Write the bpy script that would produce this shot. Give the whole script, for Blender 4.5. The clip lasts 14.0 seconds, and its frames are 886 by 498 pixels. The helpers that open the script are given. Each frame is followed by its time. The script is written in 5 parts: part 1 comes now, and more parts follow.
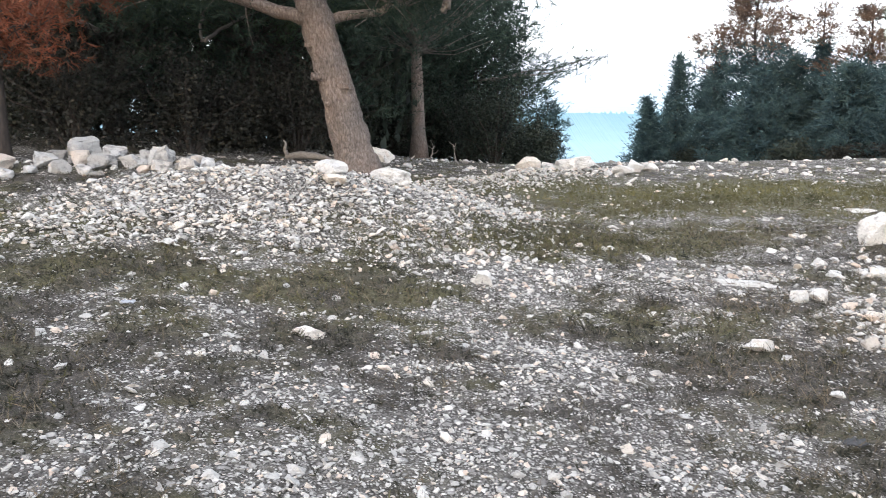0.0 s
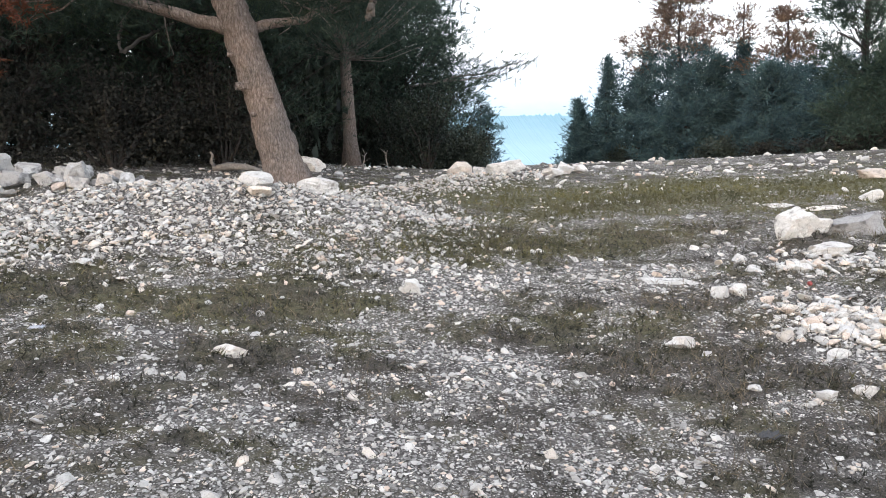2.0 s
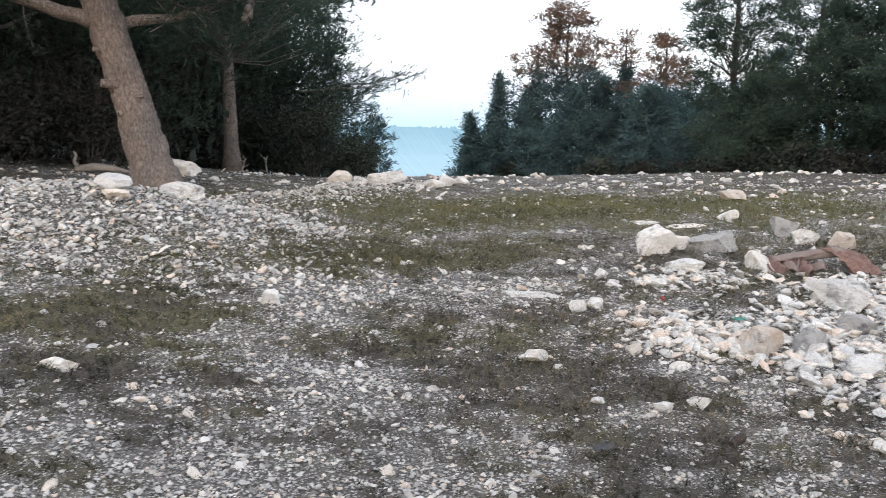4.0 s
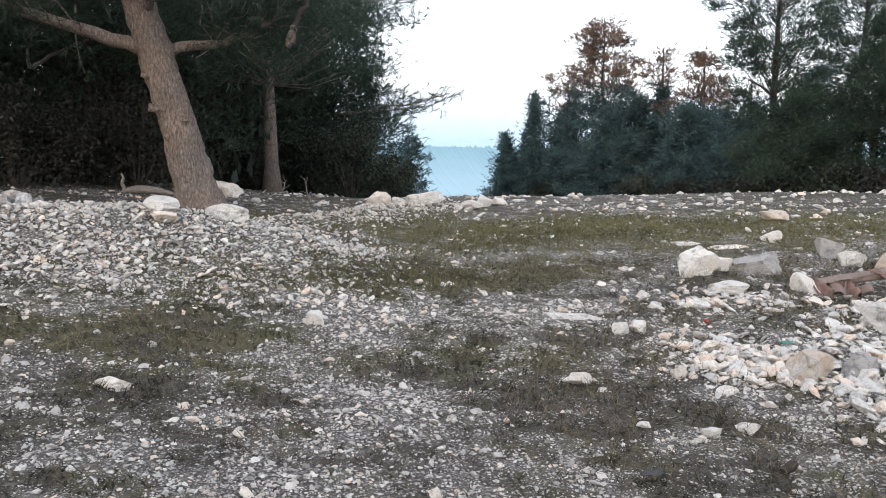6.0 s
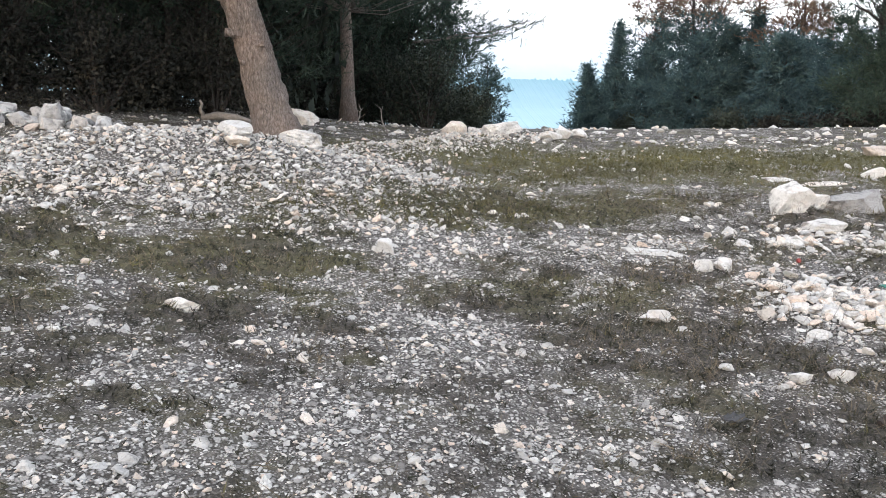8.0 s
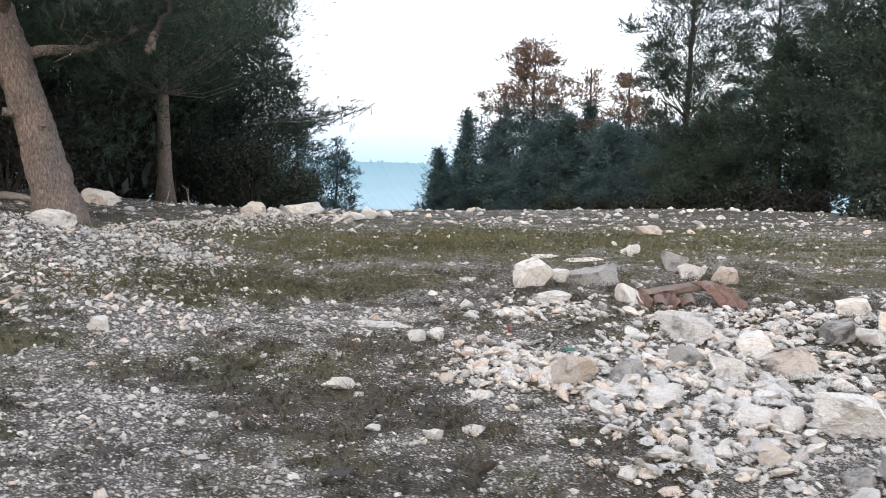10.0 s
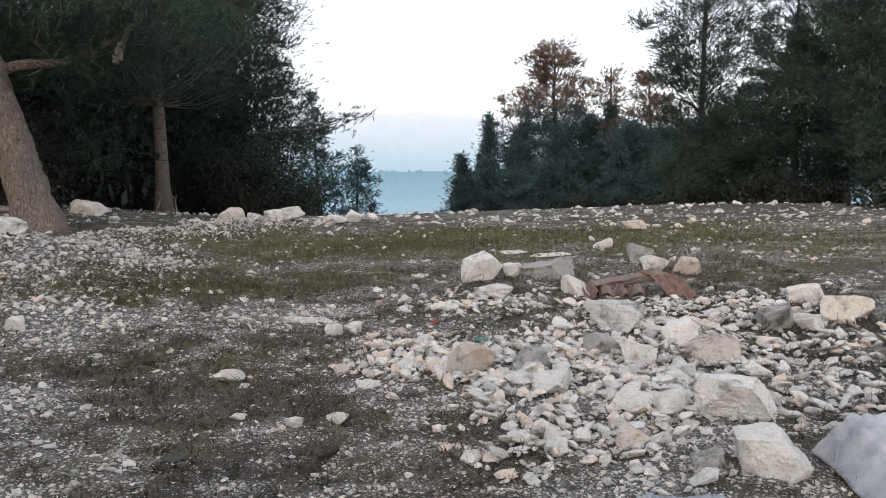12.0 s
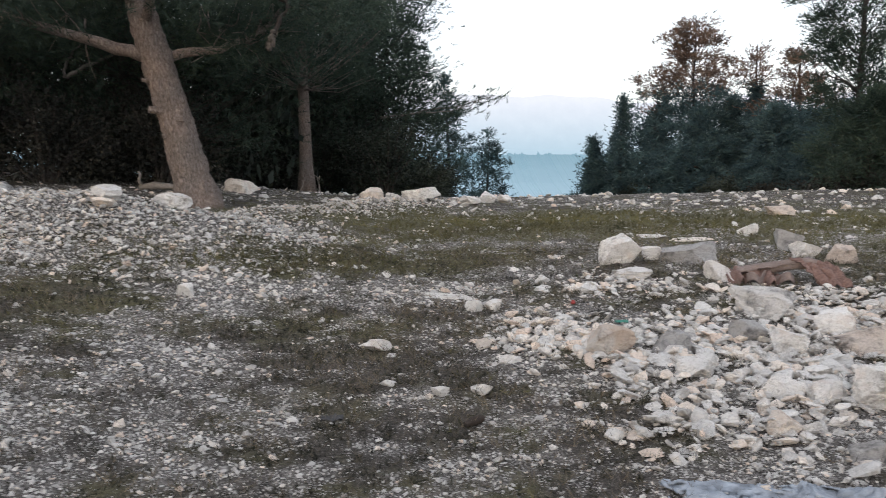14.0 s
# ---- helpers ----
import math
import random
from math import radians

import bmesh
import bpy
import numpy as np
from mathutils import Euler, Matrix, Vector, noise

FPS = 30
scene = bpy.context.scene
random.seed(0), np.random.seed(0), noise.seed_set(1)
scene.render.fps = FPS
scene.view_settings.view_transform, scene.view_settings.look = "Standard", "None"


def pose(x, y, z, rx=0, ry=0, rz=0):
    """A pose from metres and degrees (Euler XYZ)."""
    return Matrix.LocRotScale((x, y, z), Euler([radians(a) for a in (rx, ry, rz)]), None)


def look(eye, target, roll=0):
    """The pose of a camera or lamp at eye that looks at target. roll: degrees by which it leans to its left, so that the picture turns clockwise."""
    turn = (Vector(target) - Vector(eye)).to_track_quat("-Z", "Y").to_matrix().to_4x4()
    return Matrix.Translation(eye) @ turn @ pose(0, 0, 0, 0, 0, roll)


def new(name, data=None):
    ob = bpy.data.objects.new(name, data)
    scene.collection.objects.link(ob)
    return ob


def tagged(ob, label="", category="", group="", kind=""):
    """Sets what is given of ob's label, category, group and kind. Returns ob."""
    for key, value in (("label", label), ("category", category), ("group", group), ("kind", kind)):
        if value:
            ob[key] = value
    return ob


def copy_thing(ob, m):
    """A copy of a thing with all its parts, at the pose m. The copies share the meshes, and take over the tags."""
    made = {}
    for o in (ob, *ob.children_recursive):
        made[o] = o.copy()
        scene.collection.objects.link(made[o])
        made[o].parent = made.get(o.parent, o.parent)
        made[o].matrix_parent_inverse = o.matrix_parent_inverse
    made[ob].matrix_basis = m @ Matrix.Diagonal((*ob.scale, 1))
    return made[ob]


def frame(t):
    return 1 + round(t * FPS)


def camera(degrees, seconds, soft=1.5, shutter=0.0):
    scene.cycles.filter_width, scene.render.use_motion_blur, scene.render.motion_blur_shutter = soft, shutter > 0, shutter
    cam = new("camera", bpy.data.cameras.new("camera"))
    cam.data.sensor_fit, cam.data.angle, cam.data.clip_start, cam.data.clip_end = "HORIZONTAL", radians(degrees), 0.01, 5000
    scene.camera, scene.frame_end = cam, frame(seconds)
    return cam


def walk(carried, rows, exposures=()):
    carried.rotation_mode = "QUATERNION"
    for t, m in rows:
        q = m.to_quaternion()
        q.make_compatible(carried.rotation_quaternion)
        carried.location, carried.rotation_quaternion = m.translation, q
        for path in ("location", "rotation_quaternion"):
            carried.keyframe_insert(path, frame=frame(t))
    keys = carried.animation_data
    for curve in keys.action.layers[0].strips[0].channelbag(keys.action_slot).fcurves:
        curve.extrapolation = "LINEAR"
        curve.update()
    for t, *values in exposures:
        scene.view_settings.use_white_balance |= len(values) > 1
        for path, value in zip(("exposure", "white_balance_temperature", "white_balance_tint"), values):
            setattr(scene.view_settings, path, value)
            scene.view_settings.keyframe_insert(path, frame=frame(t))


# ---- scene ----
cam = camera(60.0, 14.0, soft=0.65, shutter=0.35)
PATH = [
    (0, (0.015, 0.215, 1.393), (0.02, 2.19, 1.078), -0.4),
    (0.5, (0.057, 0.243, 1.382), (0.139, 2.212, 1.044), -0.8),
    (1, (0.091, 0.249, 1.387), (0.211, 2.219, 1.061), -0.5),
    (1.5, (0.107, 0.239, 1.384), (0.243, 2.209, 1.065), -0.2),
    (2, (0.118, 0.244, 1.41), (0.276, 2.214, 1.105), -1.8),
    (2.5, (0.121, 0.248, 1.405), (0.272, 2.219, 1.104), -1.3),
    (2.7, (0.126, 0.235, 1.395), (0.286, 2.206, 1.093), -1.0),
    (4.8, (0.426, 0.286, 1.428), (0.969, 2.195, 1.178), 0.5),
    (5, (0.391, 0.277, 1.433), (0.877, 2.203, 1.201), -0.0),
    (5.5, (0.313, 0.254, 1.421), (0.696, 2.203, 1.183), 0.6),
    (6, (0.279, 0.251, 1.429), (0.623, 2.207, 1.196), 0.2),
    (6.5, (0.253, 0.248, 1.417), (0.575, 2.207, 1.177), 0.7),
    (7, (0.233, 0.256, 1.409), (0.496, 2.221, 1.141), 1.0),
    (7.5, (0.27, 0.439, 1.355), (0.538, 2.388, 0.994), 2.2),
    (8, (0.327, 0.42, 1.367), (0.473, 2.374, 0.964), 0.6),
    (8.5, (0.562, 0.344, 1.389), (0.866, 2.298, 1.085), 0.5),
    (9, (0.909, 0.191, 1.396), (1.362, 2.122, 1.14), 2.0),
    (9.2, (0.98, 0.167, 1.431), (1.446, 2.103, 1.249), 0.3),
    (11.3, (1.996, -0.26, 1.27), (2.465, 1.673, 1.064), 2.9),
    (11.5, (2.047, -0.257, 1.29), (2.481, 1.687, 1.11), 1.2),
    (12, (2.261, -0.164, 1.263), (2.624, 1.795, 1.093), -0.7),
    (12.5, (2.327, -0.166, 1.232), (2.616, 1.798, 0.995), -0.6),
    (13, (2.166, -0.244, 1.234), (2.228, 1.743, 1.019), -1.3),
    (13.5, (2.093, -0.266, 1.256), (2.039, 1.723, 1.052), -1.2),
    (14, (2.152, -0.24, 1.244), (2.187, 1.749, 1.033), -0.3),
]
walk(cam, [(t, look(eye, target, roll)) for t, eye, target, roll in PATH],
     exposures=[(0, 0.90, 5920, 9), (2.7, 0.66, 5920, 9), (6, 0.45, 5940, 9), (8, 0.72, 5940, 9), (9, 0.68, 5960, 10), (11.5, 0.11, 6050, 10), (12.5, -0.02, 6050, 10), (14, 0.0, 6050, 10)])

# ---- world and light ----
SUN_HEIGHT, SUN_TURN = 7.0, 205.0  # degrees: low sun behind the camera
world = bpy.data.worlds.new("world")
scene.world = world
world.use_nodes = True
wn, wl = world.node_tree.nodes, world.node_tree.links
wn.clear()
w_out = wn.new("ShaderNodeOutputWorld")
w_sky = wn.new("ShaderNodeTexSky")
w_sky.sky_type = "NISHITA"
w_sky.sun_disc = False
w_sky.sun_elevation, w_sky.sun_rotation = radians(SUN_HEIGHT), radians(SUN_TURN)
w_sky.air_density, w_sky.dust_density, w_sky.ozone_density = 1.0, 2.0, 1.0
w_bg = wn.new("ShaderNodeBackground")
w_bg.inputs["Strength"].default_value = 0.08
w_veil = wn.new("ShaderNodeBackground")  # thin high cloud, pale all over
w_veil.inputs["Color"].default_value = (1.0, 0.965, 0.975, 1)
w_veil.inputs["Strength"].default_value = 1.05
w_add = wn.new("ShaderNodeAddShader")
wl.new(w_sky.outputs["Color"], w_bg.inputs["Color"])
wl.new(w_bg.outputs[0], w_add.inputs[0])
wl.new(w_veil.outputs[0], w_add.inputs[1])
wl.new(w_add.outputs[0], w_out.inputs["Surface"])

sun = new("sun", bpy.data.lights.new("sun", "SUN"))
sun.data.energy, sun.data.angle, sun.data.color = 0.55, radians(18), (1.0, 0.84, 0.74)
a_, e_ = radians(SUN_TURN), radians(22)
sun.matrix_world = look((30 * math.sin(a_) * math.cos(e_), 30 * math.cos(a_) * math.cos(e_), 30 * math.sin(e_)), (0, 0, 0))


# ---- materials ----
def mat(name, rough=0.9):
    m = bpy.data.materials.new(name)
    m.use_nodes = True
    m.node_tree.nodes["Principled BSDF"].inputs["Roughness"].default_value = rough
    return m, m.node_tree.nodes, m.node_tree.links, m.node_tree.nodes["Principled BSDF"]


def noise_node(nodes, links, scale, detail=4, rough=0.55, vec=None):
    n = nodes.new("ShaderNodeTexNoise")
    n.inputs["Scale"].default_value, n.inputs["Detail"].default_value, n.inputs["Roughness"].default_value = scale, detail, rough
    if vec:
        links.new(vec, n.inputs["Vector"])
    return n


def ramp_node(nodes, links, fac, stops):
    r = nodes.new("ShaderNodeValToRGB")
    el = r.color_ramp.elements
    while len(el) < len(stops):
        el.new(0.5)
    for e, (p, c) in zip(el, stops):
        e.position, e.color = p, (*c, 1) if len(c) == 3 else c
    links.new(fac, r.inputs["Fac"])
    return r


def mix_node(nodes, links, fac, a, b, mode="MIX"):
    m = nodes.new("ShaderNodeMix")
    m.data_type, m.blend_type = "RGBA", mode
    for sock, v in ((m.inputs["Factor"], fac), (m.inputs["A"], a), (m.inputs["B"], b)):
        if hasattr(v, "links"):
            links.new(v, sock)
        elif isinstance(v, (int, float)):
            sock.default_value = v
        else:
            sock.default_value = (*v, 1)
    return m.outputs["Result"]


def bump_node(nodes, links, bsdf, height, strength, dist):
    b = nodes.new("ShaderNodeBump")
    b.inputs["Strength"].default_value, b.inputs["Distance"].default_value = strength, dist
    links.new(height, b.inputs["Height"])
    links.new(b.outputs["Normal"], bsdf.inputs["Normal"])
    return b


def world_pos(nodes):
    return nodes.new("ShaderNodeNewGeometry").outputs["Position"]


def stone_material(name, pale, mid, dark, rust, rust_from, by_island=False, floor=0.74):
    """Weathered limestone: pale faces, grey lichen, rusty earth stains, fine pits."""
    m, n, l, b = mat(name, 0.92)
    pos = world_pos(n)
    if by_island:
        var = n.new("ShaderNodeNewGeometry").outputs["Random Per Island"]
    else:
        var = n.new("ShaderNodeObjectInfo").outputs["Random"]
    big = noise_node(n, l, 7, 5, 0.65, pos)
    fine = noise_node(n, l, 60, 5, 0.7, pos)
    base = ramp_node(n, l, big.outputs["Fac"], [(0.33, dark), (0.42, mid), (0.50, pale)])
    grain = ramp_node(n, l, fine.outputs["Fac"], [(0.28, (0.58, 0.57, 0.56)), (0.42, (0.96, 0.96, 0.96)), (0.7, (1.06, 1.06, 1.05))])
    col = mix_node(n, l, 1.0, base.outputs["Color"], grain.outputs["Color"], "MULTIPLY")
    crack = n.new("ShaderNodeTexVoronoi")
    crack.feature = "DISTANCE_TO_EDGE"
    crack.inputs["Scale"].default_value = 9.0
    l.new(mix_node(n, l, 0.10, pos, noise_node(n, l, 14, 3, 0.6, pos).outputs["Color"]), crack.inputs["Vector"])
    line = ramp_node(n, l, crack.outputs["Distance"], [(0.0, (0.60, 0.58, 0.56)), (0.03, (1, 1, 1))])
    col = mix_node(n, l, 0.5, col, mix_node(n, l, 1.0, col, line.outputs["Color"], "MULTIPLY"))
    tone = ramp_node(n, l, var, [(0.0, (floor, floor, floor)), (0.40, (0.5 + 0.44 * floor, 0.5 + 0.43 * floor, 0.5 + 0.42 * floor)), (0.68, (1.0, 0.995, 0.985)), (0.86, (1.0, 0.92, 0.84)), (1.0, (0.92, 0.78, 0.68))])
    col = mix_node(n, l, 1.0, col, tone.outputs["Color"], "MULTIPLY")
    st = noise_node(n, l, 3.1, 5, 0.6, pos)
    stain = ramp_node(n, l, st.outputs["Fac"], [(rust_from, (0, 0, 0)), (rust_from + 0.14, (1, 1, 1))])
    col = mix_node(n, l, stain.outputs["Color"], col, mix_node(n, l, 0.55, col, rust))
    l.new(col, b.inputs["Base Color"])
    pit = noise_node(n, l, 140, 3, 0.7, pos)
    hh = n.new("ShaderNodeMath")
    hh.operation = "MULTIPLY_ADD"
    l.new(pit.outputs["Fac"], hh.inputs[0])
    hh.inputs[1].default_value = 0.4
    l.new(fine.outputs["Fac"], hh.inputs[2])
    bump_node(n, l, b, hh.outputs[0], 1.0, 0.028)
    return m


M_STONE = stone_material("limestone", (0.93, 0.92, 0.895), (0.82, 0.805, 0.775), (0.44, 0.425, 0.40), (0.50, 0.34, 0.23), 0.58, False, 0.84)
M_CHIPS = stone_material("limestone chips", (0.93, 0.915, 0.885), (0.83, 0.805, 0.77), (0.52, 0.51, 0.485), (0.50, 0.39, 0.30), 0.63, True, 0.66)
M_OUTCROP = stone_material("grey outcrop limestone", (0.70, 0.695, 0.685), (0.50, 0.495, 0.49), (0.19, 0.19, 0.19), (0.40, 0.34, 0.28), 0.64, False, 0.55)
M_ORANGE = stone_material("rusty limestone", (0.84, 0.79, 0.73), (0.74, 0.67, 0.60), (0.44, 0.36, 0.30), (0.60, 0.45, 0.33), 0.50)


def ground_material():
    """Stony earth: dark humus with dry litter, moss, and beds of pale chips in three sizes."""
    m, n, l, b = mat("stony ground", 0.97)
    pos = world_pos(n)
    att = n.new("ShaderNodeVertexColor")
    att.layer_name = "cover"
    sep = n.new("ShaderNodeSeparateColor")
    l.new(att.outputs["Color"], sep.inputs["Color"])

    def sums(op, a, b_, c_=None):
        q = n.new("ShaderNodeMath")
        q.operation = op
        for k, v in enumerate((a, b_, c_)):
            if v is None:
                continue
            if hasattr(v, "links"):
                l.new(v, q.inputs[k])
            else:
                q.inputs[k].default_value = v
        return q.outputs[0]

    n1 = noise_node(n, l, 2.2, 5, 0.6, pos)
    n2 = noise_node(n, l, 16, 6, 0.7, pos)
    n3 = noise_node(n, l, 75, 5, 0.75, pos)
    n4 = noise_node(n, l, 260, 3, 0.7, pos)
    soil = ramp_node(n, l, n2.outputs["Fac"], [(0.32, (0.014, 0.012, 0.010)), (0.5, (0.042, 0.037, 0.032)), (0.68, (0.115, 0.102, 0.090))]).outputs["Color"]
    litter = ramp_node(n, l, n3.outputs["Fac"], [(0.38, (0.014, 0.012, 0.010)), (0.52, (0.065, 0.056, 0.047)), (0.66, (0.26, 0.235, 0.205))]).outputs["Color"]
    speck = ramp_node(n, l, n4.outputs["Fac"], [(0.40, (0.4, 0.4, 0.4)), (0.60, (1.7, 1.7, 1.65))]).outputs["Color"]
    soil = mix_node(n, l, 0.8, mix_node(n, l, 0.55, soil, litter), speck, "MULTIPLY")
    green = ramp_node(n, l, n2.outputs["Fac"], [(0.3, (0.040, 0.041, 0.014)), (0.55, (0.105, 0.101, 0.036)), (0.75, (0.19, 0.172, 0.076))]).outputs["Color"]
    green = mix_node(n, l, 0.8, mix_node(n, l, 0.35, green, litter), speck, "MULTIPLY")
    gfac = ramp_node(n, l, sums("MULTIPLY_ADD", n1.outputs["Fac"], 1.1, sep.outputs["Green"]), [(0.58, (0, 0, 0)), (0.80, (1, 1, 1))])
    col = mix_node(n, l, gfac.outputs["Color"], soil, green)
    dust = ramp_node(n, l, n3.outputs["Fac"], [(0.35, (0.12, 0.11, 0.10)), (0.55, (0.27, 0.255, 0.24)), (0.7, (0.46, 0.44, 0.415))]).outputs["Color"]
    bare_ = ramp_node(n, l, sums("MULTIPLY_ADD", n2.outputs["Fac"], 0.7, sep.outputs["Red"]), [(0.68, (0, 0, 0)), (1.05, (0.6, 0.6, 0.6))]).outputs["Color"]
    col = mix_node(n, l, bare_, col, dust)
    # beds of chips, each in its own cell, thicker where gravel lies
    local = noise_node(n, l, 9, 4, 0.65, pos).outputs["Fac"]
    height = sums("MULTIPLY_ADD", n3.outputs["Fac"], 0.7, n2.outputs["Fac"])
    for scale, gain, base in ((95.0, 1.35, -0.05), (48.0, 1.05, -0.10), (24.0, 0.50, -0.06)):
        v = n.new("ShaderNodeTexVoronoi")
        v.inputs["Scale"].default_value = scale
        l.new(mix_node(n, l, 0.35 / scale, pos, noise_node(n, l, scale * 0.9, 2, 0.5, pos).outputs["Color"], "ADD"), v.inputs["Vector"])
        pick = n.new("ShaderNodeSeparateColor")
        l.new(v.outputs["Color"], pick.inputs["Color"])
        want = sums("ADD", sums("MULTIPLY_ADD", sep.outputs["Red"], gain, base), sums("MULTIPLY_ADD", local, 1.6, -0.84))
        lies = sums("LESS_THAN", pick.outputs["Red"], want)
        core = ramp_node(n, l, v.outputs["Distance"], [(0.34, (1, 1, 1)), (0.50, (0, 0, 0))])
        f = sums("MULTIPLY", lies, core.outputs["Color"])
        chip = ramp_node(n, l, pick.outputs["Green"], [(0.0, (0.16, 0.15, 0.138)), (0.45, (0.43, 0.41, 0.385)), (1.0, (0.80, 0.775, 0.735))])
        rim = ramp_node(n, l, v.outputs["Distance"], [(0.28, (1, 1, 1)), (0.62, (0.62, 0.61, 0.60))])
        gap = mix_node(n, l, lies, col, mix_node(n, l, 1.0, col, rim.outputs["Color"], "MULTIPLY"))
        col = mix_node(n, l, f, gap, chip.outputs["Color"])
        height = sums("MULTIPLY_ADD", f, 24.0 / scale + 0.2, height)
    l.new(col, b.inputs["Base Color"])
    bump_node(n, l, b, height, 1.0, 0.02)
    return m


M_GROUND = ground_material()


def plain_material(name, colours, scale, rough=0.85, bump=0.4, dist=0.01, stretch=None):
    m, n, l, b = mat(name, rough)
    tc = n.new("ShaderNodeTexCoord").outputs["Object"]
    if stretch:
        mp = n.new("ShaderNodeMapping")
        mp.inputs["Scale"].default_value = stretch
        l.new(tc, mp.inputs["Vector"])
        tc = mp.outputs["Vector"]
    a = noise_node(n, l, scale, 6, 0.65, tc)
    big = noise_node(n, l, scale * 0.14, 3, 0.5, tc)
    r = ramp_node(n, l, a.outputs["Fac"], [(0.3 + 0.4 * k / (len(colours) - 1), c) for k, c in enumerate(colours)])
    shade = ramp_node(n, l, big.outputs["Fac"], [(0.3, (0.72, 0.72, 0.72)), (0.7, (1.1, 1.1, 1.1))])
    l.new(mix_node(n, l, 1.0, r.outputs["Color"], shade.outputs["Color"], "MULTIPLY"), b.inputs["Base Color"])
    bump_node(n, l, b, a.outputs["Fac"], bump, dist)
    return m


def leaf_material(name, stops, back=0.25):
    """Needles or leaves: colour differs blade by blade, a little light passes through."""
    m, n, l, b = mat(name, 0.6)
    rnd = n.new("ShaderNodeNewGeometry").outputs["Random Per Island"]
    pos = world_pos(n)
    clump = noise_node(n, l, 1.3, 3, 0.6, pos)
    r = ramp_node(n, l, rnd, [(k / (len(stops) - 1), c) for k, c in enumerate(stops)])
    shade = ramp_node(n, l, clump.outputs["Fac"], [(0.32, (0.48, 0.52, 0.54)), (0.68, (1.35, 1.30, 1.15))])
    col = mix_node(n, l, 1.0, r.outputs["Color"], shade.outputs["Color"], "MULTIPLY")
    l.new(col, b.inputs["Base Color"])
    b.inputs["Specular IOR Level"].default_value = 0.25
    tr = n.new("ShaderNodeBsdfTranslucent")
    l.new(col, tr.inputs["Color"])
    mx = n.new("ShaderNodeMixShader")
    mx.inputs["Fac"].default_value = back
    l.new(b.outputs[0], mx.inputs[1])
    l.new(tr.outputs[0], mx.inputs[2])
    l.new(mx.outputs[0], n["Material Output"].inputs["Surface"])
    return m




def bark_material():
    """Grey-brown pine bark: upright plates parted by dark furrows."""
    m, n, l, bs = mat("pine bark", 0.95)
    tc = n.new("ShaderNodeTexCoord").outputs["Object"]
    mp = n.new("ShaderNodeMapping")
    mp.inputs["Scale"].default_value = (1, 1, 0.30)
    l.new(tc, mp.inputs["Vector"])
    vec = mix_node(n, l, 0.10, mp.outputs["Vector"], noise_node(n, l, 8, 3, 0.6, mp.outputs["Vector"]).outputs["Color"])
    v = n.new("ShaderNodeTexVoronoi")
    v.feature = "DISTANCE_TO_EDGE"
    v.inputs["Scale"].default_value = 58
    l.new(vec, v.inputs["Vector"])
    grain = noise_node(n, l, 55, 5, 0.65, mp.outputs["Vector"])
    tone = noise_node(n, l, 2.2, 4, 0.6, tc)
    col = ramp_node(n, l, grain.outputs["Fac"], [(0.3, (0.15, 0.125, 0.11)), (0.5, (0.26, 0.22, 0.195)), (0.7, (0.40, 0.35, 0.315))]).outputs["Color"]
    col = mix_node(n, l, 1.0, col, ramp_node(n, l, tone.outputs["Fac"], [(0.35, (0.78, 0.80, 0.82)), (0.65, (1.08, 1.02, 0.98))]).outputs["Color"], "MULTIPLY")
    fur = ramp_node(n, l, v.outputs["Distance"], [(0.0, (0.64, 0.61, 0.59)), (0.16, (1, 1, 1))])
    col = mix_node(n, l, 1.0, col, fur.outputs["Color"], "MULTIPLY")
    l.new(col, bs.inputs["Base Color"])
    hgt = n.new("ShaderNodeMath")
    hgt.operation = "MULTIPLY_ADD"
    l.new(grain.outputs["Fac"], hgt.inputs[0])
    hgt.inputs[1].default_value = 0.5
    l.new(fur.outputs["Color"], hgt.inputs[2])
    bump_node(n, l, bs, hgt.outputs[0], 1.0, 0.025)
    return m


M_BARK = bark_material()
# dark copy of the bark: shade under the crowns put into the colour
M_BARK_SHADED = plain_material("shaded pine bark", [(0.03, 0.026, 0.024), (0.075, 0.062, 0.055)], 24, 0.95, 0.8, 0.02, (1, 1, 0.3))
M_TWIG = plain_material("grey dead wood", [(0.11, 0.095, 0.085), (0.24, 0.215, 0.19)], 40, 0.9)
M_NEEDLE = leaf_material("pine needles", [(0.032, 0.056, 0.048), (0.050, 0.080, 0.064), (0.078, 0.104, 0.074)])
# needles of distant pines: haze put into the colour, bluer and paler
M_NEEDLE_HAZE = leaf_material("bluish pine needles tinted with painted haze", [(0.052, 0.098, 0.115), (0.076, 0.126, 0.140), (0.102, 0.150, 0.152)])
M_NEEDLE_DRY = leaf_material("brown dying needles", [(0.16, 0.105, 0.085), (0.23, 0.150, 0.115), (0.16, 0.135, 0.10)])
M_NEEDLE_RED = leaf_material("rust red dead needles", [(0.13, 0.045, 0.028), (0.24, 0.085, 0.05), (0.16, 0.08, 0.05)])
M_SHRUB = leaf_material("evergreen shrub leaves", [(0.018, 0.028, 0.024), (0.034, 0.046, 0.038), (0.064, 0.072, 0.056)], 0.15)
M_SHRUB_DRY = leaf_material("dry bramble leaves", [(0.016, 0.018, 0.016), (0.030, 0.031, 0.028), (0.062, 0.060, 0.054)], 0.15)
M_GRASS = leaf_material("thin grass", [(0.066, 0.070, 0.028), (0.12, 0.115, 0.052), (0.19, 0.17, 0.10)], 0.2)
M_STRAW = leaf_material("dry straw", [(0.14, 0.115, 0.085), (0.24, 0.20, 0.15), (0.10, 0.085, 0.06)], 0.2)


